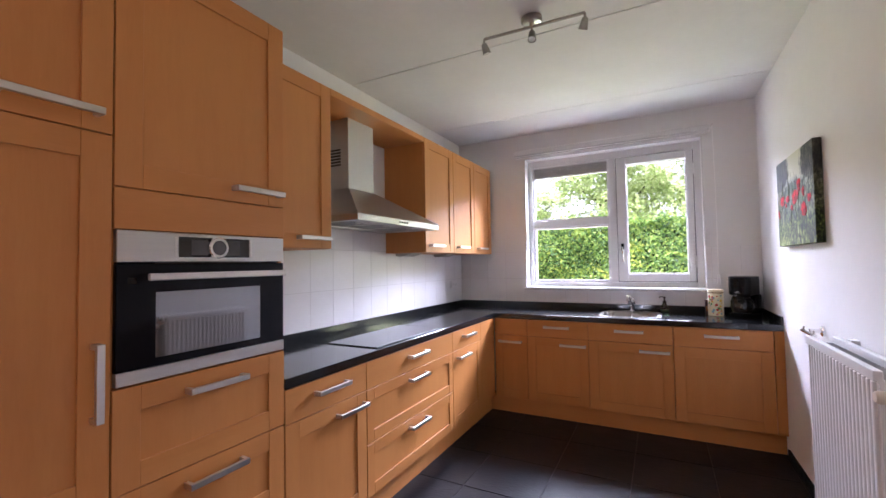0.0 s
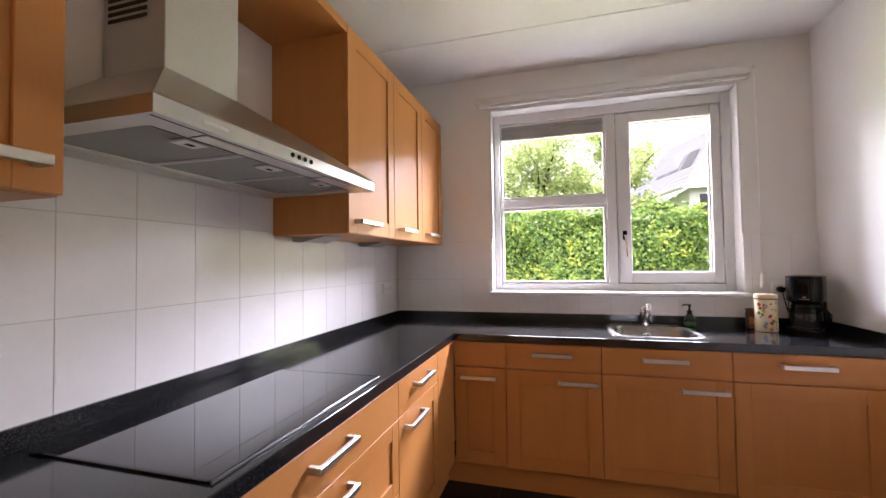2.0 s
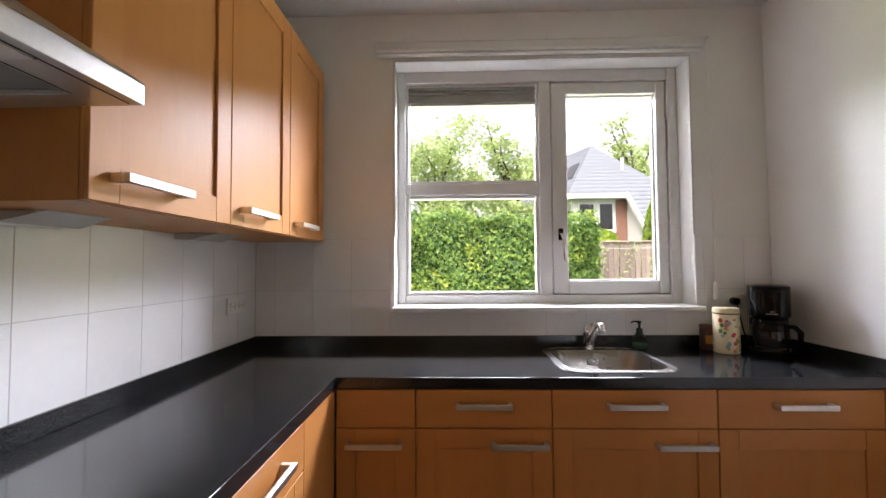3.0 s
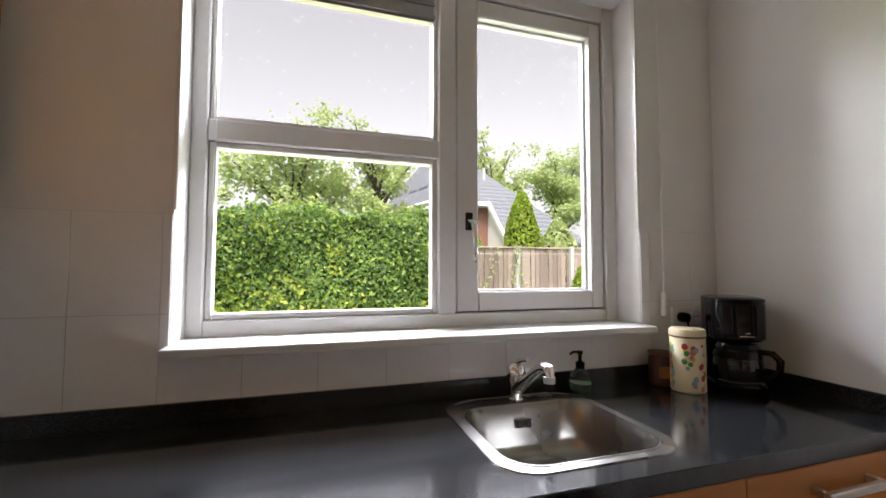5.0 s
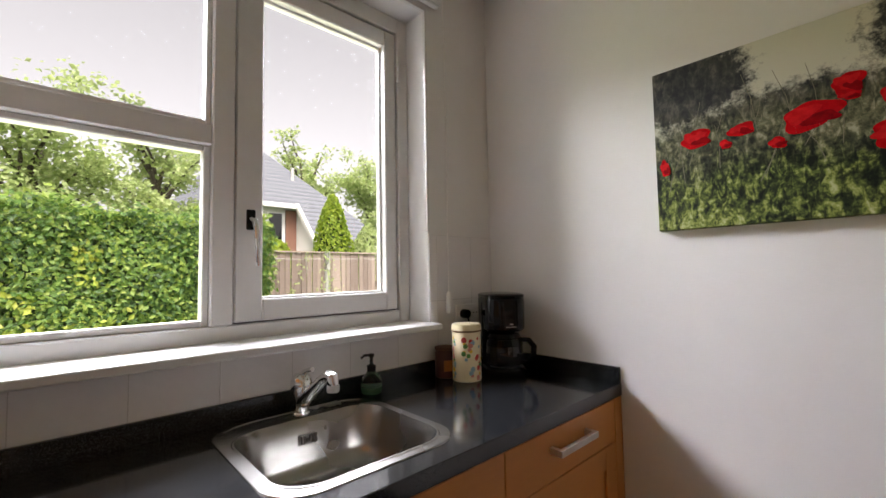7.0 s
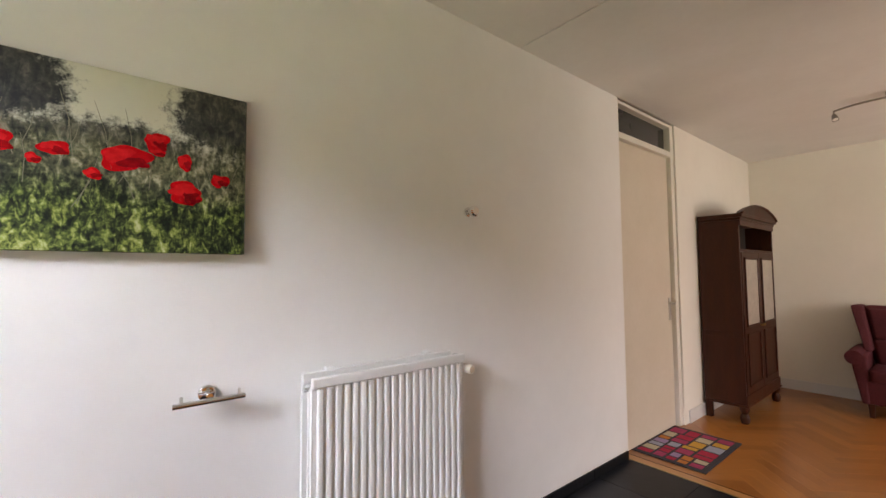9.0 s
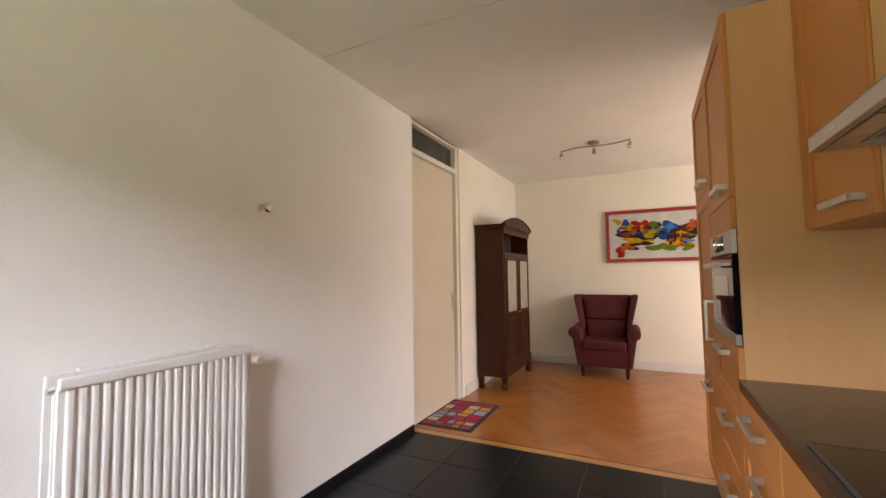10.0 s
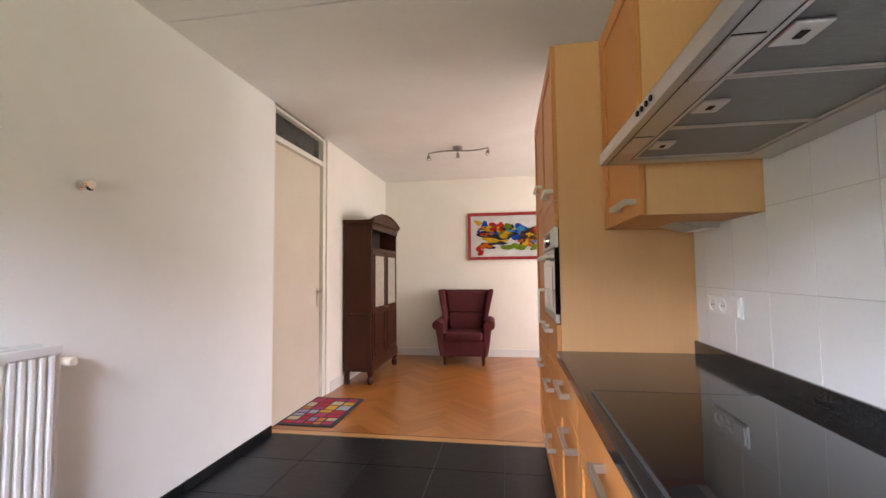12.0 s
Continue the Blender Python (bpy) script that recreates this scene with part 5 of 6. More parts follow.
for k, (u, v, ru, rv, c) in enumerate(((0.58, 0.385, 0.36, 0.105, "dark"), (0.92, 0.34, 0.16, 0.13, "dark"), (0.28, 0.21, 0.10, 0.05, "dark"), (1.25, 0.50, 0.14, 0.125, "dark"), (0.16, 0.565, 0.055, 0.035, "yellow"), (0.26, 0.535, 0.065, 0.040, "blue"), (0.30, 0.465, 0.075, 0.050, "yellow"), (0.34, 0.410, 0.055, 0.040, "orange"), (0.46, 0.485, 0.110, 0.100, "red"),
                                       (0.40, 0.290, 0.150, 0.045, "yellow"), (0.27, 0.215, 0.080, 0.055, "orange"), (0.18, 0.130, 0.060, 0.060, "red"), (0.46, 0.245, 0.120, 0.030, "dark"), (0.60, 0.420, 0.110, 0.110, "green"), (0.56, 0.360, 0.060, 0.070, "yellow"),
                                       (0.78, 0.420, 0.125, 0.095, "blue"), (0.80, 0.440, 0.070, 0.055, "sky"), (0.70, 0.190, 0.150, 0.055, "green"), (0.95, 0.380, 0.110, 0.120, "brown"), (0.93, 0.250, 0.085, 0.065, "yellow"),
                                       (1.06, 0.470, 0.070, 0.060, "orange"), (1.00, 0.180, 0.080, 0.035, "green"), (1.25, 0.500, 0.130, 0.115, "red"), (1.25, 0.500, 0.095, 0.080, "sky"), (1.28, 0.520, 0.040, 0.040, "dark"), (1.18, 0.45, 0.035, 0.045, "blue"), (0.36, 0.505, 0.035, 0.022, "dark"), (0.52, 0.31, 0.060, 0.016, "dark"), (0.68, 0.47, 0.020, 0.050, "dark"), (0.86, 0.34, 0.022, 0.060, "dark"), (0.24, 0.42, 0.045, 0.014, "dark"))):
    part("paint_patch", blob(u, v, ru, rv, -0.0222 - 0.0006 * k, 90 + k, 20, 0.0012, 0.6), OILS[c], art)

rng = random.Random(17)
for k in range(36):
    u = rng.uniform(0.14, 1.10)
    v = 0.36 + 0.17 * math.sin(u * 4.1) * 0.5 + rng.gauss(0, 0.055)
    if 0.08 < v < 0.62:
        part("brush_stroke", blob(u, v, rng.uniform(0.014, 0.055), rng.uniform(0.008, 0.026), -0.0420 - 0.00002 * k, 200 + k, 12, 0.0006, 0.7), OILS[rng.choice(("yellow", "yellow", "green", "blue", "sky", "red", "orange", "brown", "dark"))], art)

mat = thing("door_mat", pose(2.305, -5.115, 0.0005), "patchwork mat with coloured blocks by the door", "mat")
part("backing", boxes((0.0, 0.525, 0.0, 0.765, 0.0, 0.008), bevel=0.002), surface("black_pile", (0.02, 0.017, 0.02), (0.045, 0.04, 0.045), rough=0.95, scale=60, bump=0.6, bump_scale=400), mat, "dark mat ground")
PILE = [surface("pile_" + str(k), tuple(q * 0.75 for q in v), v, rough=0.95, scale=40, bump=0.6, bump_scale=350, specular=0.1) for k, v in
        enumerate(((0.42, 0.04, 0.07), (0.60, 0.34, 0.06), (0.34, 0.24, 0.38), (0.52, 0.45, 0.30), (0.38, 0.06, 0.12), (0.54, 0.20, 0.05), (0.34, 0.35, 0.42)))]
rng = random.Random(11)


def patchwork(x0, x1, y0, y1, depth):
    w, h = x1 - x0, y1 - y0
    if depth == 0 or max(w, h) < 0.15:
        part("pile_block", boxes((x0 + 0.009, x1 - 0.009, y0 + 0.010, y1 - 0.010, 0.0081, 0.0105), bevel=0.001), rng.choice(PILE), mat)
        return
    f = rng.uniform(0.38, 0.62)
    if w > h:
        patchwork(x0, x0 + f * w, y0, y1, depth - 1), patchwork(x0 + f * w, x1, y0, y1, depth - 1)
    else:
        patchwork(x0, x1, y0, y0 + f * h, depth - 1), patchwork(x0, x1, y0 + f * h, y1, depth - 1)


patchwork(0.03, 0.495, 0.03, 0.735, 6)


# ---- garden and street ----
def leaf_material(name, stops):
    m, n, l, p = material(name)
    geo, ramp = n.new("ShaderNodeNewGeometry"), n.new("ShaderNodeValToRGB")
    ramp.color_ramp.elements[0].color, ramp.color_ramp.elements[1].color = (*stops[0], 1), (*stops[-1], 1)
    for k, s in enumerate(stops[1:-1]):
        ramp.color_ramp.elements.new((k + 1) / (len(stops) - 1)).color = (*s, 1)
    l.new(geo.outputs["Random Per Island"], ramp.inputs["Fac"]), l.new(ramp.outputs[0], p.inputs["Base Color"])
    p.inputs["Roughness"].default_value = 0.5
    tr, mix = n.new("ShaderNodeBsdfTranslucent"), n.new("ShaderNodeMixShader")
    l.new(ramp.outputs[0], tr.inputs["Color"])
    mix.inputs[0].default_value = 0.6
    l.new(p.outputs[0], mix.inputs[1]), l.new(tr.outputs[0], mix.inputs[2]), l.new(mix.outputs[0], n["Material Output"].inputs["Surface"])
    return m


IVY = leaf_material("ivy_leaves", [(0.06, 0.12, 0.04), (0.13, 0.25, 0.065), (0.24, 0.38, 0.08), (0.40, 0.50, 0.11)])
OAK_LEAF = leaf_material("oak_leaves", [(0.26, 0.35, 0.12), (0.41, 0.51, 0.19), (0.56, 0.63, 0.31)])
THUJA = leaf_material("conifer_leaves", [(0.14, 0.24, 0.02), (0.28, 0.40, 0.035), (0.42, 0.52, 0.06)])
BARK = surface("bark", (0.035, 0.026, 0.02), (0.09, 0.07, 0.055), rough=0.9, scale=6, stretch=(4, 4, 1), bump=0.6, bump_scale=20)


def leaves(name, centres, normals, size, mat, parent, seed, label=""):
    """Many small bent leaves, each of four points, at given places."""
    r = np.random.RandomState(seed)
    n = len(centres)
    nrm = normals + r.normal(0, 0.55, (n, 3))
    nrm /= np.linalg.norm(nrm, axis=1)[:, None] + 1e-9
    t = np.cross(nrm, r.normal(0, 1, (n, 3)))
    t /= np.linalg.norm(t, axis=1)[:, None] + 1e-9
    b = np.cross(nrm, t)
    s = (size * r.uniform(0.6, 1.35, n))[:, None]
    v = np.stack([centres - t * s, centres + b * s * 0.6 + nrm * s * 0.15, centres + t * s, centres - b * s * 0.6 + nrm * s * 0.15], 1).reshape(-1, 3)
    me = bpy.data.meshes.new(name)
    me.from_pydata(v.tolist(), [], np.arange(4 * n).reshape(n, 4).tolist())
    me.materials.append(mat)
    ob = new(name, me)
    ob.parent = parent
    return tagged(ob, label, kind="stuff")


GRASS = surface("lawn", (0.035, 0.075, 0.012), (0.08, 0.13, 0.025), rough=0.9, scale=3, bump=0.8, bump_scale=40, fine=0.5)
structure("ground", boxes((-400, 400, -400, 600, -0.35, -0.12)), GRASS, "green lawn and garden ground round the house", "ground")

hedge = thing("ivy_hedge", pose(0, 0, -0.12), "tall clipped ivy hedge across the garden", "hedge")
HX0, HX1 = -9.0, 4.02
# filler block behind the leaves, the hedge's inner shade put into its colour
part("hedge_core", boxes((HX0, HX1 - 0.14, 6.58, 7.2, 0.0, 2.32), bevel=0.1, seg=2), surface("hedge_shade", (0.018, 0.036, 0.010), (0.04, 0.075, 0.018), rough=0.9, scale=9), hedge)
r = np.random.RandomState(3)
n = 42000
c = np.stack([r.uniform(HX0, HX1, n), np.zeros(n), r.uniform(0.0, 2.44, n)], 1)
c[:, 1] = 6.36 + 0.10 * np.sin(c[:, 0] * 1.9 + 1.3 * np.sin(c[:, 2] * 2.1)) + 0.05 * np.sin(c[:, 0] * 5.3 + c[:, 2] * 4.1) + r.normal(0, 0.045, n)
part_front = leaves("ivy_leaf", c, np.tile((0, -1.0, 0.45), (n, 1)), 0.041, IVY, hedge, 4)
YOUNG = leaf_material("young_ivy_leaves", [(0.26, 0.36, 0.05), (0.46, 0.54, 0.08), (0.62, 0.64, 0.14)])
hubs = np.stack([r.uniform(HX0, HX1, 150), np.zeros(150), np.abs(r.normal(0.75, 0.55, 150))], 1)
c = hubs[r.randint(0, 150, 3600)] + r.normal(0, 1, (3600, 3)) * np.array((0.13, 0.0, 0.09))
c[:, 2] = np.clip(c[:, 2], 0.02, 2.4)
c[:, 1] = 6.32 + 0.10 * np.sin(c[:, 0] * 1.9 + 1.3 * np.sin(c[:, 2] * 2.1)) + r.normal(0, 0.03, 3600)
leaves("young_leaf", c, np.tile((0, -1.0, 0.45), (3600, 1)), 0.046, YOUNG, hedge, 7, "yellow-green young leaves")
n = 5000
c = np.stack([r.uniform(HX0, HX1, n), r.uniform(6.3, 7.3, n), np.zeros(n)], 1)
c[:, 2] = 2.40 + 0.07 * np.sin(c[:, 0] * 2.3) + 0.05 * np.sin(c[:, 0] * 6.1 + 1) + np.abs(r.normal(0, 0.09, n))
leaves("top_leaf", c, np.tile((0, -0.4, 1.0), (n, 1)), 0.06, IVY, hedge, 5)
n = 2600
c = np.stack([HX1 + r.normal(0, 0.07, n), r.uniform(6.3, 7.3, n), r.uniform(0, 2.42, n)], 1)
leaves("end_leaf", c, np.tile((1.0, -0.3, 0.3), (n, 1)), 0.055, IVY, hedge, 6)

FENCE_WOOD = surface("weathered_fence", (0.20, 0.15, 0.125), (0.36, 0.285, 0.24), rough=0.85, scale=2, stretch=(6, 6, 0.6), vary=0.5, bump=0.3)
CONCRETE = surface("pale_concrete", (0.40, 0.39, 0.37), (0.52, 0.51, 0.49), rough=0.9, scale=6, bump=0.3)
fence = thing("garden_fence", pose(4.0, 9.75, -0.12), "weathered board fence with concrete posts", "fence")
plank_me = mesh_of("plank", boxes((0.0, 0.146, -0.012, 0.012, 0.05, 2.08), bevel=0.004), FENCE_WOOD)
for k in range(52):
    piece("plank", plank_me, fence, pose(0.02 + k * 0.152, 0.02 * (k % 2), 0.012 * math.sin(k * 2.3), 0, 0.5 * math.sin(k * 1.7), 0))
post_me = mesh_of("post", boxes((-0.06, 0.06, -0.07, 0.05, 0.0, 2.14), bevel=0.01), CONCRETE)
for k in range(5):
    piece("post", post_me, fence, pose(1.03 + 1.85 * k, -0.06, 0))
part("top_rail", boxes((0.0, 7.95, -0.05, 0.05, 2.085, 2.125), bevel=0.005), FENCE_WOOD, fence)
part("wire", pipe([(0, -0.07, 1.93), (2, -0.07, 1.90), (4, -0.07, 1.93), (7.9, -0.07, 1.91)], 0.008, 6), CONCRETE, fence)


vine = thing("climbing_plant", pose(4.6, 9.62, -0.12), "thin climbing plant straggling over the fence", "plant")
rng = random.Random(9)
spots = []
for k in range(7):
    x, z = 0.5 + 0.85 * k + rng.uniform(-0.2, 0.2), 0.0
    run = [(x, 0.0, 0.0)]
    while z < 1.95:
        x, z = x + rng.uniform(-0.16, 0.22), z + rng.uniform(0.16, 0.30)
        run.append((x, rng.uniform(-0.03, 0.02), z))
        spots += [(x + rng.gauss(0, 0.10), -0.03 + rng.gauss(0, 0.02), z + rng.gauss(0, 0.08)) for _ in range(7)]
    part("stem", pipe(run, 0.008, 5), BARK, vine)
leaves("foliage", np.array(spots), np.tile((0, -1.0, 0.4), (len(spots), 1)), 0.045, OAK_LEAF, vine, 61)


def shrub(x, y, z0, h, w, name, mat, label, n, size, power, seed):
    t = thing(name, pose(x, y, z0), label, "shrub")
    r = np.random.RandomState(seed)
    u, a = r.uniform(0, 1, n), r.uniform(0, 2 * np.pi, n)
    prof = w * (np.sin(np.pi * np.clip(0.16 + 0.84 * u, 0, 1)) ** power) * (1 - 0.35 * u)
    rad = prof * (1 + 0.10 * np.sin(5 * a + 9 * u) + r.normal(0, 0.06, n))
    c = np.stack([rad * np.cos(a), rad * np.sin(a), u * h + r.normal(0, 0.03, n)], 1)
    nr = np.stack([np.cos(a), np.sin(a), np.full(n, 0.4)], 1)
    leaves("foliage", c, nr, size, mat, t, seed)
    part("stem", rods(((0, 0, 0), (0, 0, h * 0.9), 0.06, 0.015), seg=8), BARK, t)
    # dark body added within the foliage; its colour holds the shade between leaves
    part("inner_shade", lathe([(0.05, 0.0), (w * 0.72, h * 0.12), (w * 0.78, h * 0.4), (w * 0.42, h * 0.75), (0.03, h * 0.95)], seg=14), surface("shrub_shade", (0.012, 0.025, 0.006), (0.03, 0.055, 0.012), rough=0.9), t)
    return t


shrub(8.02, 11.5, -0.12, 4.15, 0.78, "thuja", THUJA, "dense pointed green conifer behind the fence", 6200, 0.06, 0.5, 21)
shrub(9.75, 12.0, -0.12, 3.3, 1.05, "garden_shrub", OAK_LEAF, "light green garden shrub behind the fence", 2600, 0.11, 0.7, 22)
shrub(5.9, 11.0, -0.12, 2.5, 1.1, "garden_shrub", THUJA, "low green shrub behind the fence", 2600, 0.09, 0.6, 23)
shrub(8.75, 9.3, -0.12, 1.45, 0.35, "garden_shrub", THUJA, "small green bush before the fence", 900, 0.06, 0.7, 24)


def tree(x, y, h, crown, low, seed, n_leaf, label, size=0.11):
    """A tapered trunk, forking limbs and leaf clumps round the limb ends."""
    rnd, r = random.Random(seed), np.random.RandomState(seed)
    t = thing("tree", pose(x, y, -0.12), label, "tree", "garden trees")
    bm = pipe([(0, 0, 0), (0.05, 0.02, low * 0.5), (0.02, -0.05, low), (0.1, 0.05, h * 0.55)], [h * 0.028, h * 0.022, h * 0.018, h * 0.012], 9)
    part("trunk", bm, BARK, t)
    tips = []
    for k in range(13):
        a, z0 = 2.4 * k + rnd.uniform(-0.4, 0.4), low + (h * 0.55 - low) * k / 13
        reach, rise = crown * rnd.uniform(0.55, 1.0) * (1 - 0.35 * k / 13), rnd.uniform(0.12, 0.42) * h * (0.6 + 0.5 * k / 13)
        p = [Vector((0, 0, z0))]
        for q in range(1, 5):
            f = q / 4
            p.append(Vector((math.cos(a) * reach * f + rnd.uniform(-0.12, 0.12), math.sin(a) * reach * f + rnd.uniform(-0.12, 0.12), z0 + rise * f ** 0.8)))
        part("limb", pipe(p, [h * 0.010, h * 0.008, h * 0.006, h * 0.004, h * 0.002], 6), BARK, t)
        for q in (2, 3, 4):
            tips.append(p[q])
            for _ in range(2):
                e = p[q] + Vector((rnd.uniform(-1, 1), rnd.uniform(-1, 1), rnd.uniform(-0.3, 0.8))) * crown * 0.26
                tips.append(e)
    tips = [q for q in tips if q.z < h * 0.97]
    pick = r.randint(0, len(tips), n_leaf)
    base = np.array([tuple(q) for q in tips])[pick]
    c = base + r.normal(0, 1, (n_leaf, 3)) * np.array((0.10, 0.10, 0.07)) * crown
    leaves("crown", c, np.tile((-0.2, -0.8, 0.7), (n_leaf, 1)), size, OAK_LEAF, t, seed + 1)
    return t


tree(0.5, 15.5, 8.2, 3.1, 2.2, 31, 9500, "broad oak tree with an open leafy crown", 0.088)
tree(3.7, 16.5, 8.6, 2.0, 3.0, 32, 5200, "small tree with a thin crown", 0.085)
tree(-5.0, 19.0, 6.2, 2.6, 2.2, 33, 7000, "round garden tree with a full crown")
tree(14.2, 27.0, 12.6, 2.4, 5.0, 34, 2800, "tall sparse tree behind the house", 0.14)
tree(19.0, 26.0, 12.2, 3.6, 4.0, 35, 13000, "leafy tree beside the neighbouring house", 0.11)
tree(23.5, 24.0, 9.0, 3.2, 3.0, 36, 6500, "leafy tree at the end of the gardens", 0.15)

# neighbouring house
def roof_tiles(name):
    """Grey tiles in level courses; shade under each lap is put into the colour."""
    m, n, l, p = material(name)
    tc, wave, noise, mix, bump = n.new("ShaderNodeTexCoord"), n.new("ShaderNodeTexWave"), n.new("ShaderNodeTexNoise"), n.new("ShaderNodeMix"), n.new("ShaderNodeBump")
    wave.wave_type, wave.bands_direction, wave.wave_profile = "BANDS", "Z", "SAW"
    wave.inputs["Scale"].default_value, wave.inputs["Distortion"].default_value = 1.35, 0.15
    noise.inputs["Scale"].default_value, noise.inputs["Detail"].default_value = 3.5, 5
    l.new(tc.outputs["Object"], wave.inputs["Vector"]), l.new(tc.outputs["Object"], noise.inputs["Vector"])
    mix.data_type, mix.inputs["Factor"].default_value = "FLOAT", 0.4
    l.new(wave.outputs["Fac"], mix.inputs["A"]), l.new(noise.outputs["Fac"], mix.inputs["B"])
    ramp = n.new("ShaderNodeValToRGB")
    ramp.color_ramp.elements[0].position, ramp.color_ramp.elements[0].color = 0.12, (0.060, 0.066, 0.078, 1)
    ramp.color_ramp.elements[1].position, ramp.color_ramp.elements[1].color = 0.62, (0.150, 0.160, 0.180, 1)
    l.new(mix.outputs["Result"], ramp.inputs["Fac"]), l.new(ramp.outputs[0], p.inputs["Base Color"])
    bump.inputs["Strength"].default_value, bump.inputs["Distance"].default_value = 0.6, 0.04
    l.new(wave.outputs["Fac"], bump.inputs["Height"]), l.new(bump.outputs[0], p.inputs["Normal"])
    p.inputs["Roughness"].default_value = 0.7
    return m


ROOF = roof_tiles("grey_roof_tiles")
RENDER_WHITE = surface("white_render", (0.66, 0.65, 0.63), (0.76, 0.75, 0.73), rough=0.9, scale=3)
BRICK = surface("brown_brick", (0.16, 0.075, 0.05), (0.26, 0.13, 0.09), rough=0.9, scale=20, stretch=(1, 1, 3), bump=0.4)


def plate(points, thick):
    """A flat plate under the given corner points."""
    return loft([[Vector(p) for p in points], [Vector(p) - Vector((0, 0, thick)) for p in points]], cap_first=True)


house = thing("neighbour_house", pose(0, 0, -0.12), "white rendered house with a steep grey tiled roof", "house")
E0 = 0.12
part("roof", plate([(6.60, 17.60, 4.70 + E0), (9.38, 17.60, 4.70 + E0), (9.40, 15.5, 2.62 + E0), (13.7, 15.5, 2.62 + E0), (8.90, 21.0, 8.0 + E0)], 0.16), ROOF, house, "grey tiled front roof slope")
left_roof = part("roof", plate([(6.60, 17.60, 4.70 + E0), (8.90, 21.0, 8.0 + E0), (7.6, 24.5, 8.0 + E0), (4.9, 24.6, 4.70 + E0)], 0.16), ROOF, house, "grey tiled side roof slope")
part("roof", plate([(8.90, 21.0, 8.0 + E0), (13.7, 15.5, 2.62 + E0), (14.5, 24.0, 2.62 + E0), (7.6, 24.5, 8.0 + E0)], 0.16), ROOF, house)
part("gutter", boxes((6.5, 9.42, 17.48, 17.62, 4.58, 4.80), bevel=0.02), RENDER_WHITE, house, "white gutter board")
part("gutter", pipe([(6.55, 17.55, 4.70), (4.85, 24.6, 4.70)], 0.13, 8), RENDER_WHITE, house, "white gutter board")
part("barge_board", plate([(9.32, 17.55, 4.86), (9.46, 17.55, 4.86), (9.46, 15.42, 2.76), (9.32, 15.42, 2.76)], 0.24), RENDER_WHITE, house, "white barge board")
part("wall", boxes((6.85, 9.50, 18.0, 18.3, 0.0, 4.68)), RENDER_WHITE, house)
part("wall", boxes((6.85, 7.0, 18.3, 24.0, 0.0, 4.68)), RENDER_WHITE, house)
part("wing_wall", loft([[(9.52, 15.9, 0.0), (9.52, 18.0, 0.0), (9.52, 18.0, 4.9), (9.52, 15.9, 2.85)], [(9.72, 15.9, 0.0), (9.72, 18.0, 0.0), (9.72, 18.0, 4.9), (9.72, 15.9, 2.85)]], cap_first=True), RENDER_WHITE, house)
part("wall", boxes((9.73, 13.2, 15.9, 16.1, 0.0, 2.6)), RENDER_WHITE, house)
part("brick_base", boxes((6.8, 9.5, 17.9, 17.995, 0.0, 2.95)), BRICK, house, "brown brick lower wall")
part("brick_strip", boxes((9.0, 9.5, 17.9, 17.995, 2.95, 4.55)), BRICK, house)
for x0, x1 in ((7.15, 8.0), (8.12, 8.9)):
    wd = part("window", boxes((x0, x1, 17.93, 17.998, 3.05, 4.45), bevel=0.01), WHITE_LACQUER, house)
    part("pane", boxes((x0 + 0.09, x1 - 0.09, 17.915, 17.928, 3.14, 4.36)), BLACK_GLASS, wd)
part("flue", rods(((9.85, 19.2, 6.0), (9.85, 19.2, 6.95), 0.09), seg=10), CONCRETE, house)
for k in range(3):
    f0, f1 = 0.10 + 0.28 * k, 0.34 + 0.28 * k
    a, b = Vector((6.60, 17.60, 4.70 + E0)), Vector((4.9, 24.6, 4.70 + E0))
    cdir, d2 = Vector((8.90, 21.0, 8.0 + E0)) - a, b - a
    up = Vector((0.05, -0.02, 0.09))
    P = lambda s, t: a + cdir * t + d2 * (s * 0.62) + up
    part("solar_panel", plate([P(f0, 0.30), P(f1, 0.30), P(f1, 0.62), P(f0, 0.62)], 0.05), BLACK_GLASS, left_roof, "dark solar panel")


# ---- floor tiles, parquet and wall tiles ----
def cuts(start, pitch, lo, hi):
    k = math.ceil((lo - start) / pitch)
    out = [lo]
    while start + k * pitch < hi - 1e-6:
        if start + k * pitch - lo > 0.02 and hi - start - k * pitch > 0.02:
            out.append(start + k * pitch)
        k += 1
    return out + [hi]


shared = {}


def tile(name, parent, w, h, thick, m, mat, gap, bevel):
    """A plate w by h lying in local xy, its face at +z."""
    key = (name, round(w, 3), round(h, 3))
    if key not in shared:
        shared[key] = mesh_of(name, boxes((gap, w - gap, gap, h - gap, -thick, 0), bevel=bevel), mat)
    return piece(name, shared[key], parent, m)


rng = random.Random(2)
xs, ys = cuts(0.885, 0.4635, 0.0, ROOM_X), cuts(-3.76, 0.4635, SPLIT_Y + 0.004, 0.0)
for i in range(len(xs) - 1):
    for j in range(len(ys) - 1):
        tile("floor_tile", floor, xs[i + 1] - xs[i], ys[j + 1] - ys[j], 0.006, pose(xs[i], ys[j], rng.uniform(-0.0004, 0.0003), rng.uniform(-0.04, 0.04), rng.uniform(-0.04, 0.04), 0), SLATE, 0.0022, 0.0012)

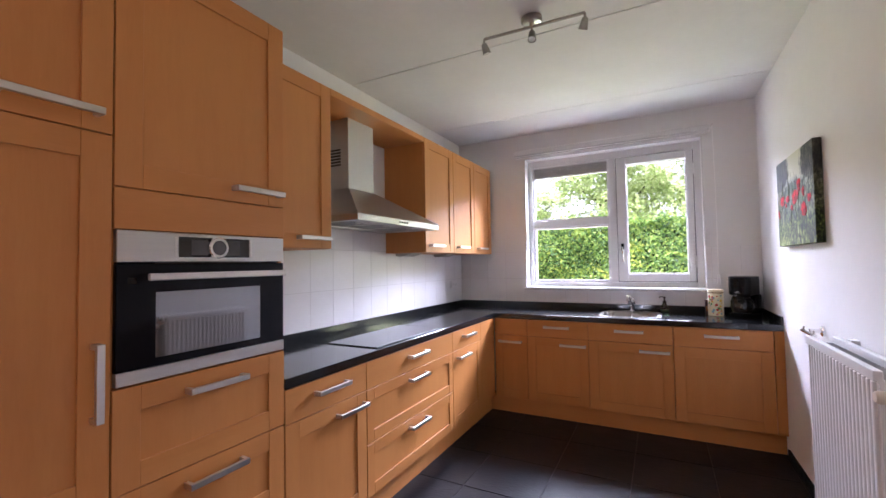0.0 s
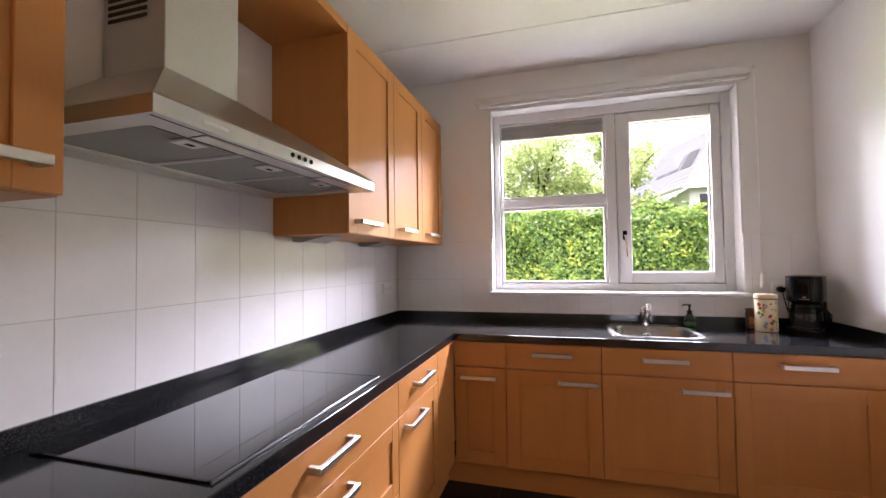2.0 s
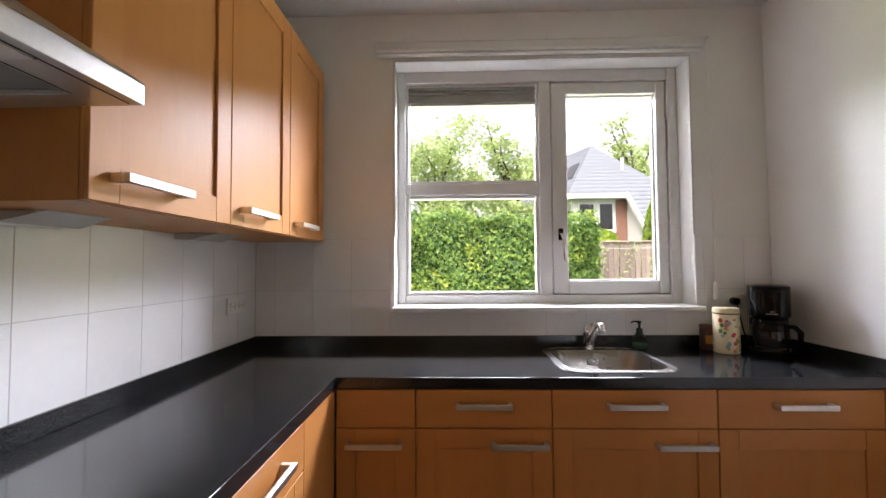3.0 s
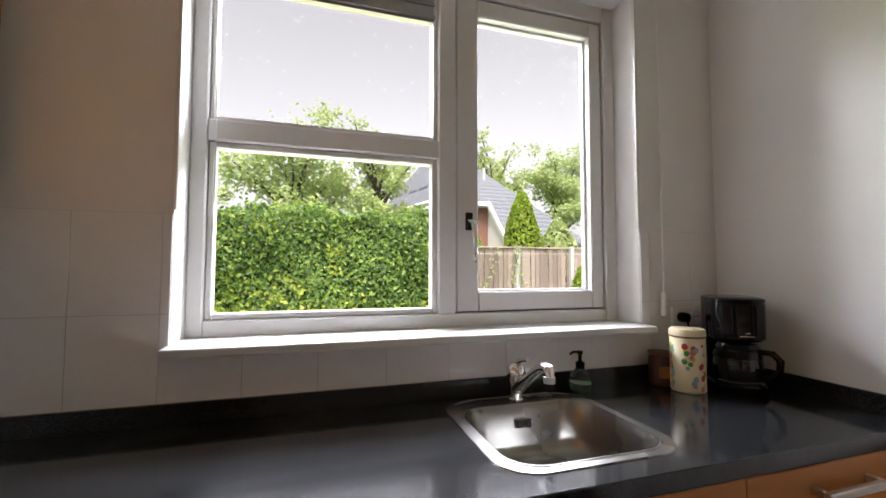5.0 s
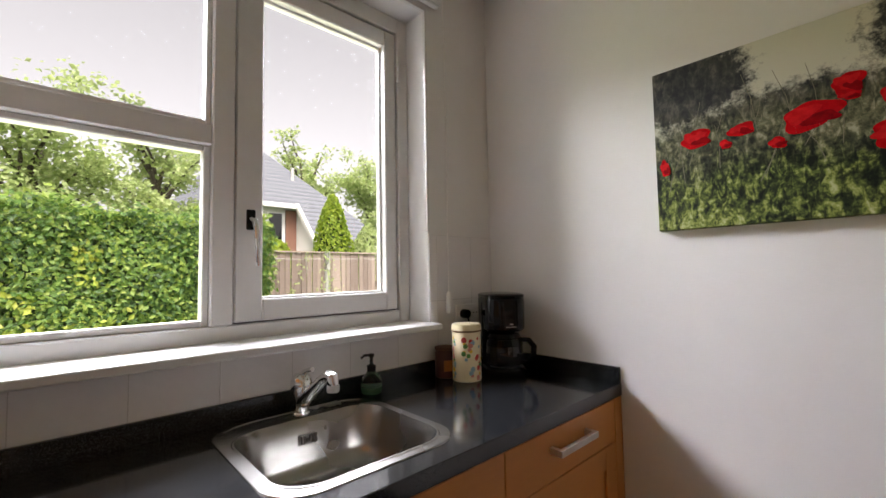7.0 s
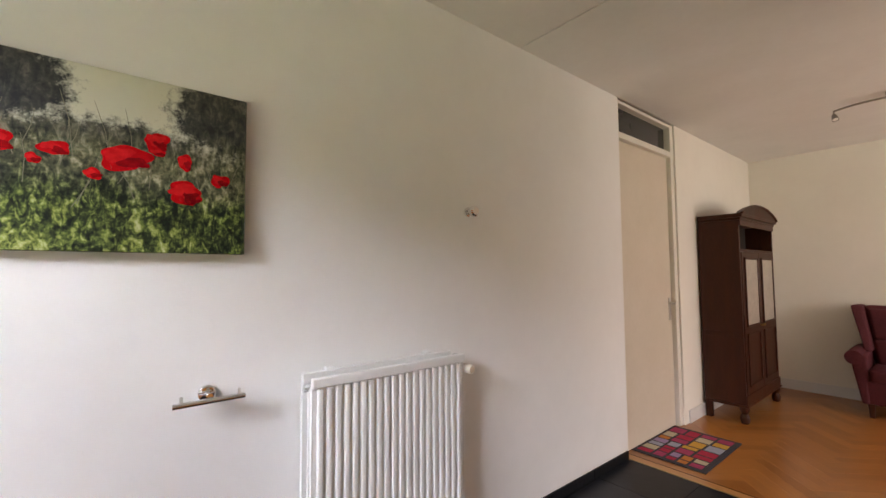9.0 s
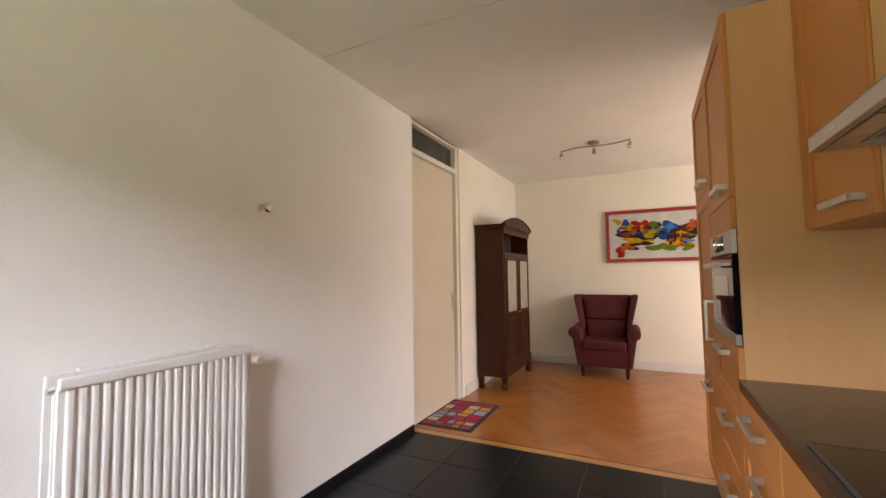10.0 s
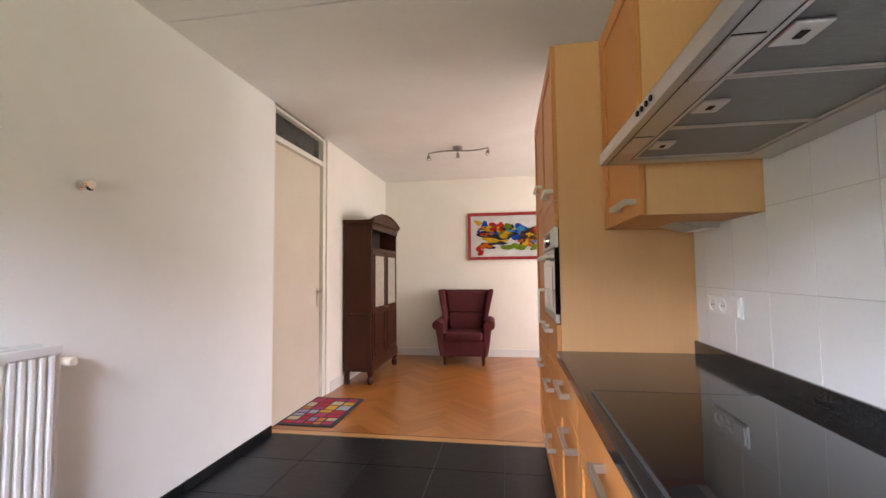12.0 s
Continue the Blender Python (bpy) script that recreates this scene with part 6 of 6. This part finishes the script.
TILE_W, TILE_H = 0.2115, 0.2785
ys, zs = cuts(-2.305, TILE_W, -3.046, -0.010), [0.926, 1.209, 1.487, 1.766]
back = structure("tile_bed", boxes((0.0002, 0.0064, -3.046, -0.001, 0.91, 1.764)), GROUT, "pale grout bed behind the wall tiles", "trim")
for i in range(len(ys) - 1):
    for j in range(3):
        if j == 2 and not (-2.52 < ys[i] < -1.48):
            continue
        tile("wall_tile", back, ys[i + 1] - ys[i], zs[j + 1] - zs[j], 0.006, pose(0.0075, ys[i], zs[j], 90, 0, 90), GLAZED_TILE, 0.0013, 0.0006)
xs = cuts(1.157, 0.2085, 0.010, ROOM_X - 0.001)
back2 = structure("tile_bed_window", slab((0.010, WX0 - 0.002, WX1 + 0.002, ROOM_X - 0.001), (0.91, 1.092, 1.487), lambda i, j: j == 0 or i != 1, -0.0064, -0.0002, lambda u, v, w: (u, w, v)), GROUT, "pale grout bed beside the window", "trim")
for i in range(len(xs) - 1):
    for z0, z1 in ((0.926, 1.2085), (1.2085, 1.487)):
        x0, x1 = xs[i], xs[i + 1]
        pieces = [(x0, x1, z0, z1)]
        if x1 > WX0 and x0 < WX1:
            pieces = [(x0, x1, z0, min(z1, 1.092))] if z0 < 1.0 else []
            if x0 < WX0 - 0.02:
                pieces.append((x0, WX0 - 0.001, max(z0, 1.095), z1))
            if x1 > WX1 + 0.02:
                pieces.append((WX1 + 0.001, x1, max(z0, 1.095), z1))
        for a, b, c0, c1 in pieces:
            tile("wall_tile", back2, b - a, c1 - c0, 0.006, pose(a, -0.0075, c0, 90), GLAZED_TILE, 0.0011, 0.0006)

# herringbone blocks, laid at 45 degrees
BW, BL, EDGE = 0.085, 0.510, SPLIT_Y - 0.088
block_me = mesh_of("parquet_block", boxes((0.0003, BW - 0.0003, 0.0003, BL - 0.0003, -0.006, 0.0), bevel=0.0004), OAK_BLOCK)
rest = bmesh.new()
rng = random.Random(4)
turn = pose(1.45, -5.6, 0, 0, 0, 45)
for k in range(-66, 67):
    for mth in range(-11, 12):
        for upright in (False, True):
            u, v = k * BW + mth * BL, k * BW - mth * BL
            if upright:
                m = turn @ pose(u + BL, v + BW - BL, 0)
            else:
                m = turn @ pose(u + BL, v, 0, 0, 0, 90)
            cs = [m @ Vector(q) for q in ((0, 0, 0), (BW, 0, 0), (BW, BL, 0), (0, BL, 0))]
            x0, x1 = min(q.x for q in cs), max(q.x for q in cs)
            y0, y1 = min(q.y for q in cs), max(q.y for q in cs)
            if x1 < FAR_X or x0 > 2.86 or y1 < BACK_Y or y0 > EDGE:
                continue
            m = Matrix.Translation((0, 0, rng.uniform(-0.0003, 0.0003))) @ m
            cuts_at = [(Vector((0, EDGE, 0)), Vector((0, 1, 0)))] if y1 > EDGE else []
            if x1 > 2.98:
                cuts_at.append((Vector((2.98, 0, 0)), Vector((1, 0, 0))))
            if y0 < BACK_Y - 0.1:
                cuts_at.append((Vector((0, BACK_Y - 0.1, 0)), Vector((0, -1, 0))))
            if cuts_at:
                bm = boxes((0.0003, BW - 0.0003, 0.0003, BL - 0.0003, -0.006, 0.0))
                local = m.inverted()
                for at, way in cuts_at:
                    bmesh.ops.bisect_plane(bm, geom=bm.verts[:] + bm.edges[:] + bm.faces[:], plane_co=local @ at, plane_no=local.to_3x3() @ way, clear_outer=True)
                if len(bm.faces) < 3:
                    continue
                piece("parquet_block", mesh_of("parquet_block", bm, OAK_BLOCK), floor_dining, m)
            elif x1 > 0.62:
                piece("parquet_block", block_me, floor_dining, m)
            elif x0 > FAR_X - 0.25:
                bm = boxes((0.0006, BW - 0.0006, 0.0006, BL - 0.0006, -0.006, 0.0))
                bmesh.ops.transform(bm, matrix=m, verts=bm.verts)
                tmp = bpy.data.meshes.new("tmp")
                bm.to_mesh(tmp)
                bm.free()
                rest.from_mesh(tmp)
                bpy.data.meshes.remove(tmp)
tagged(part("parquet_rest", rest, OAK_BLOCK, floor_dining), kind="stuff")
part("border_strip", boxes((0.0, 2.90, EDGE + 0.001, EDGE + 0.012, -0.006, 0.0)), DARK_WOOD, floor_dining, "dark inlay strip")
part("border_plank", boxes((0.0, 2.90, EDGE + 0.013, SPLIT_Y - 0.008, -0.006, 0.0005), bevel=0.001), surface("oak_border", (0.34, 0.15, 0.04), (0.48, 0.23, 0.075), rough=0.3, scale=2, stretch=(1, 9, 9), coat=0.3), floor_dining, "oak border plank")
part("threshold_strip", boxes((0.0, 2.90, SPLIT_Y - 0.007, SPLIT_Y + 0.003, -0.006, 0.0012), bevel=0.001), surface("brass_strip", (0.35, 0.27, 0.15), (0.45, 0.35, 0.20), rough=0.4, metal=1.0), floor_dining)
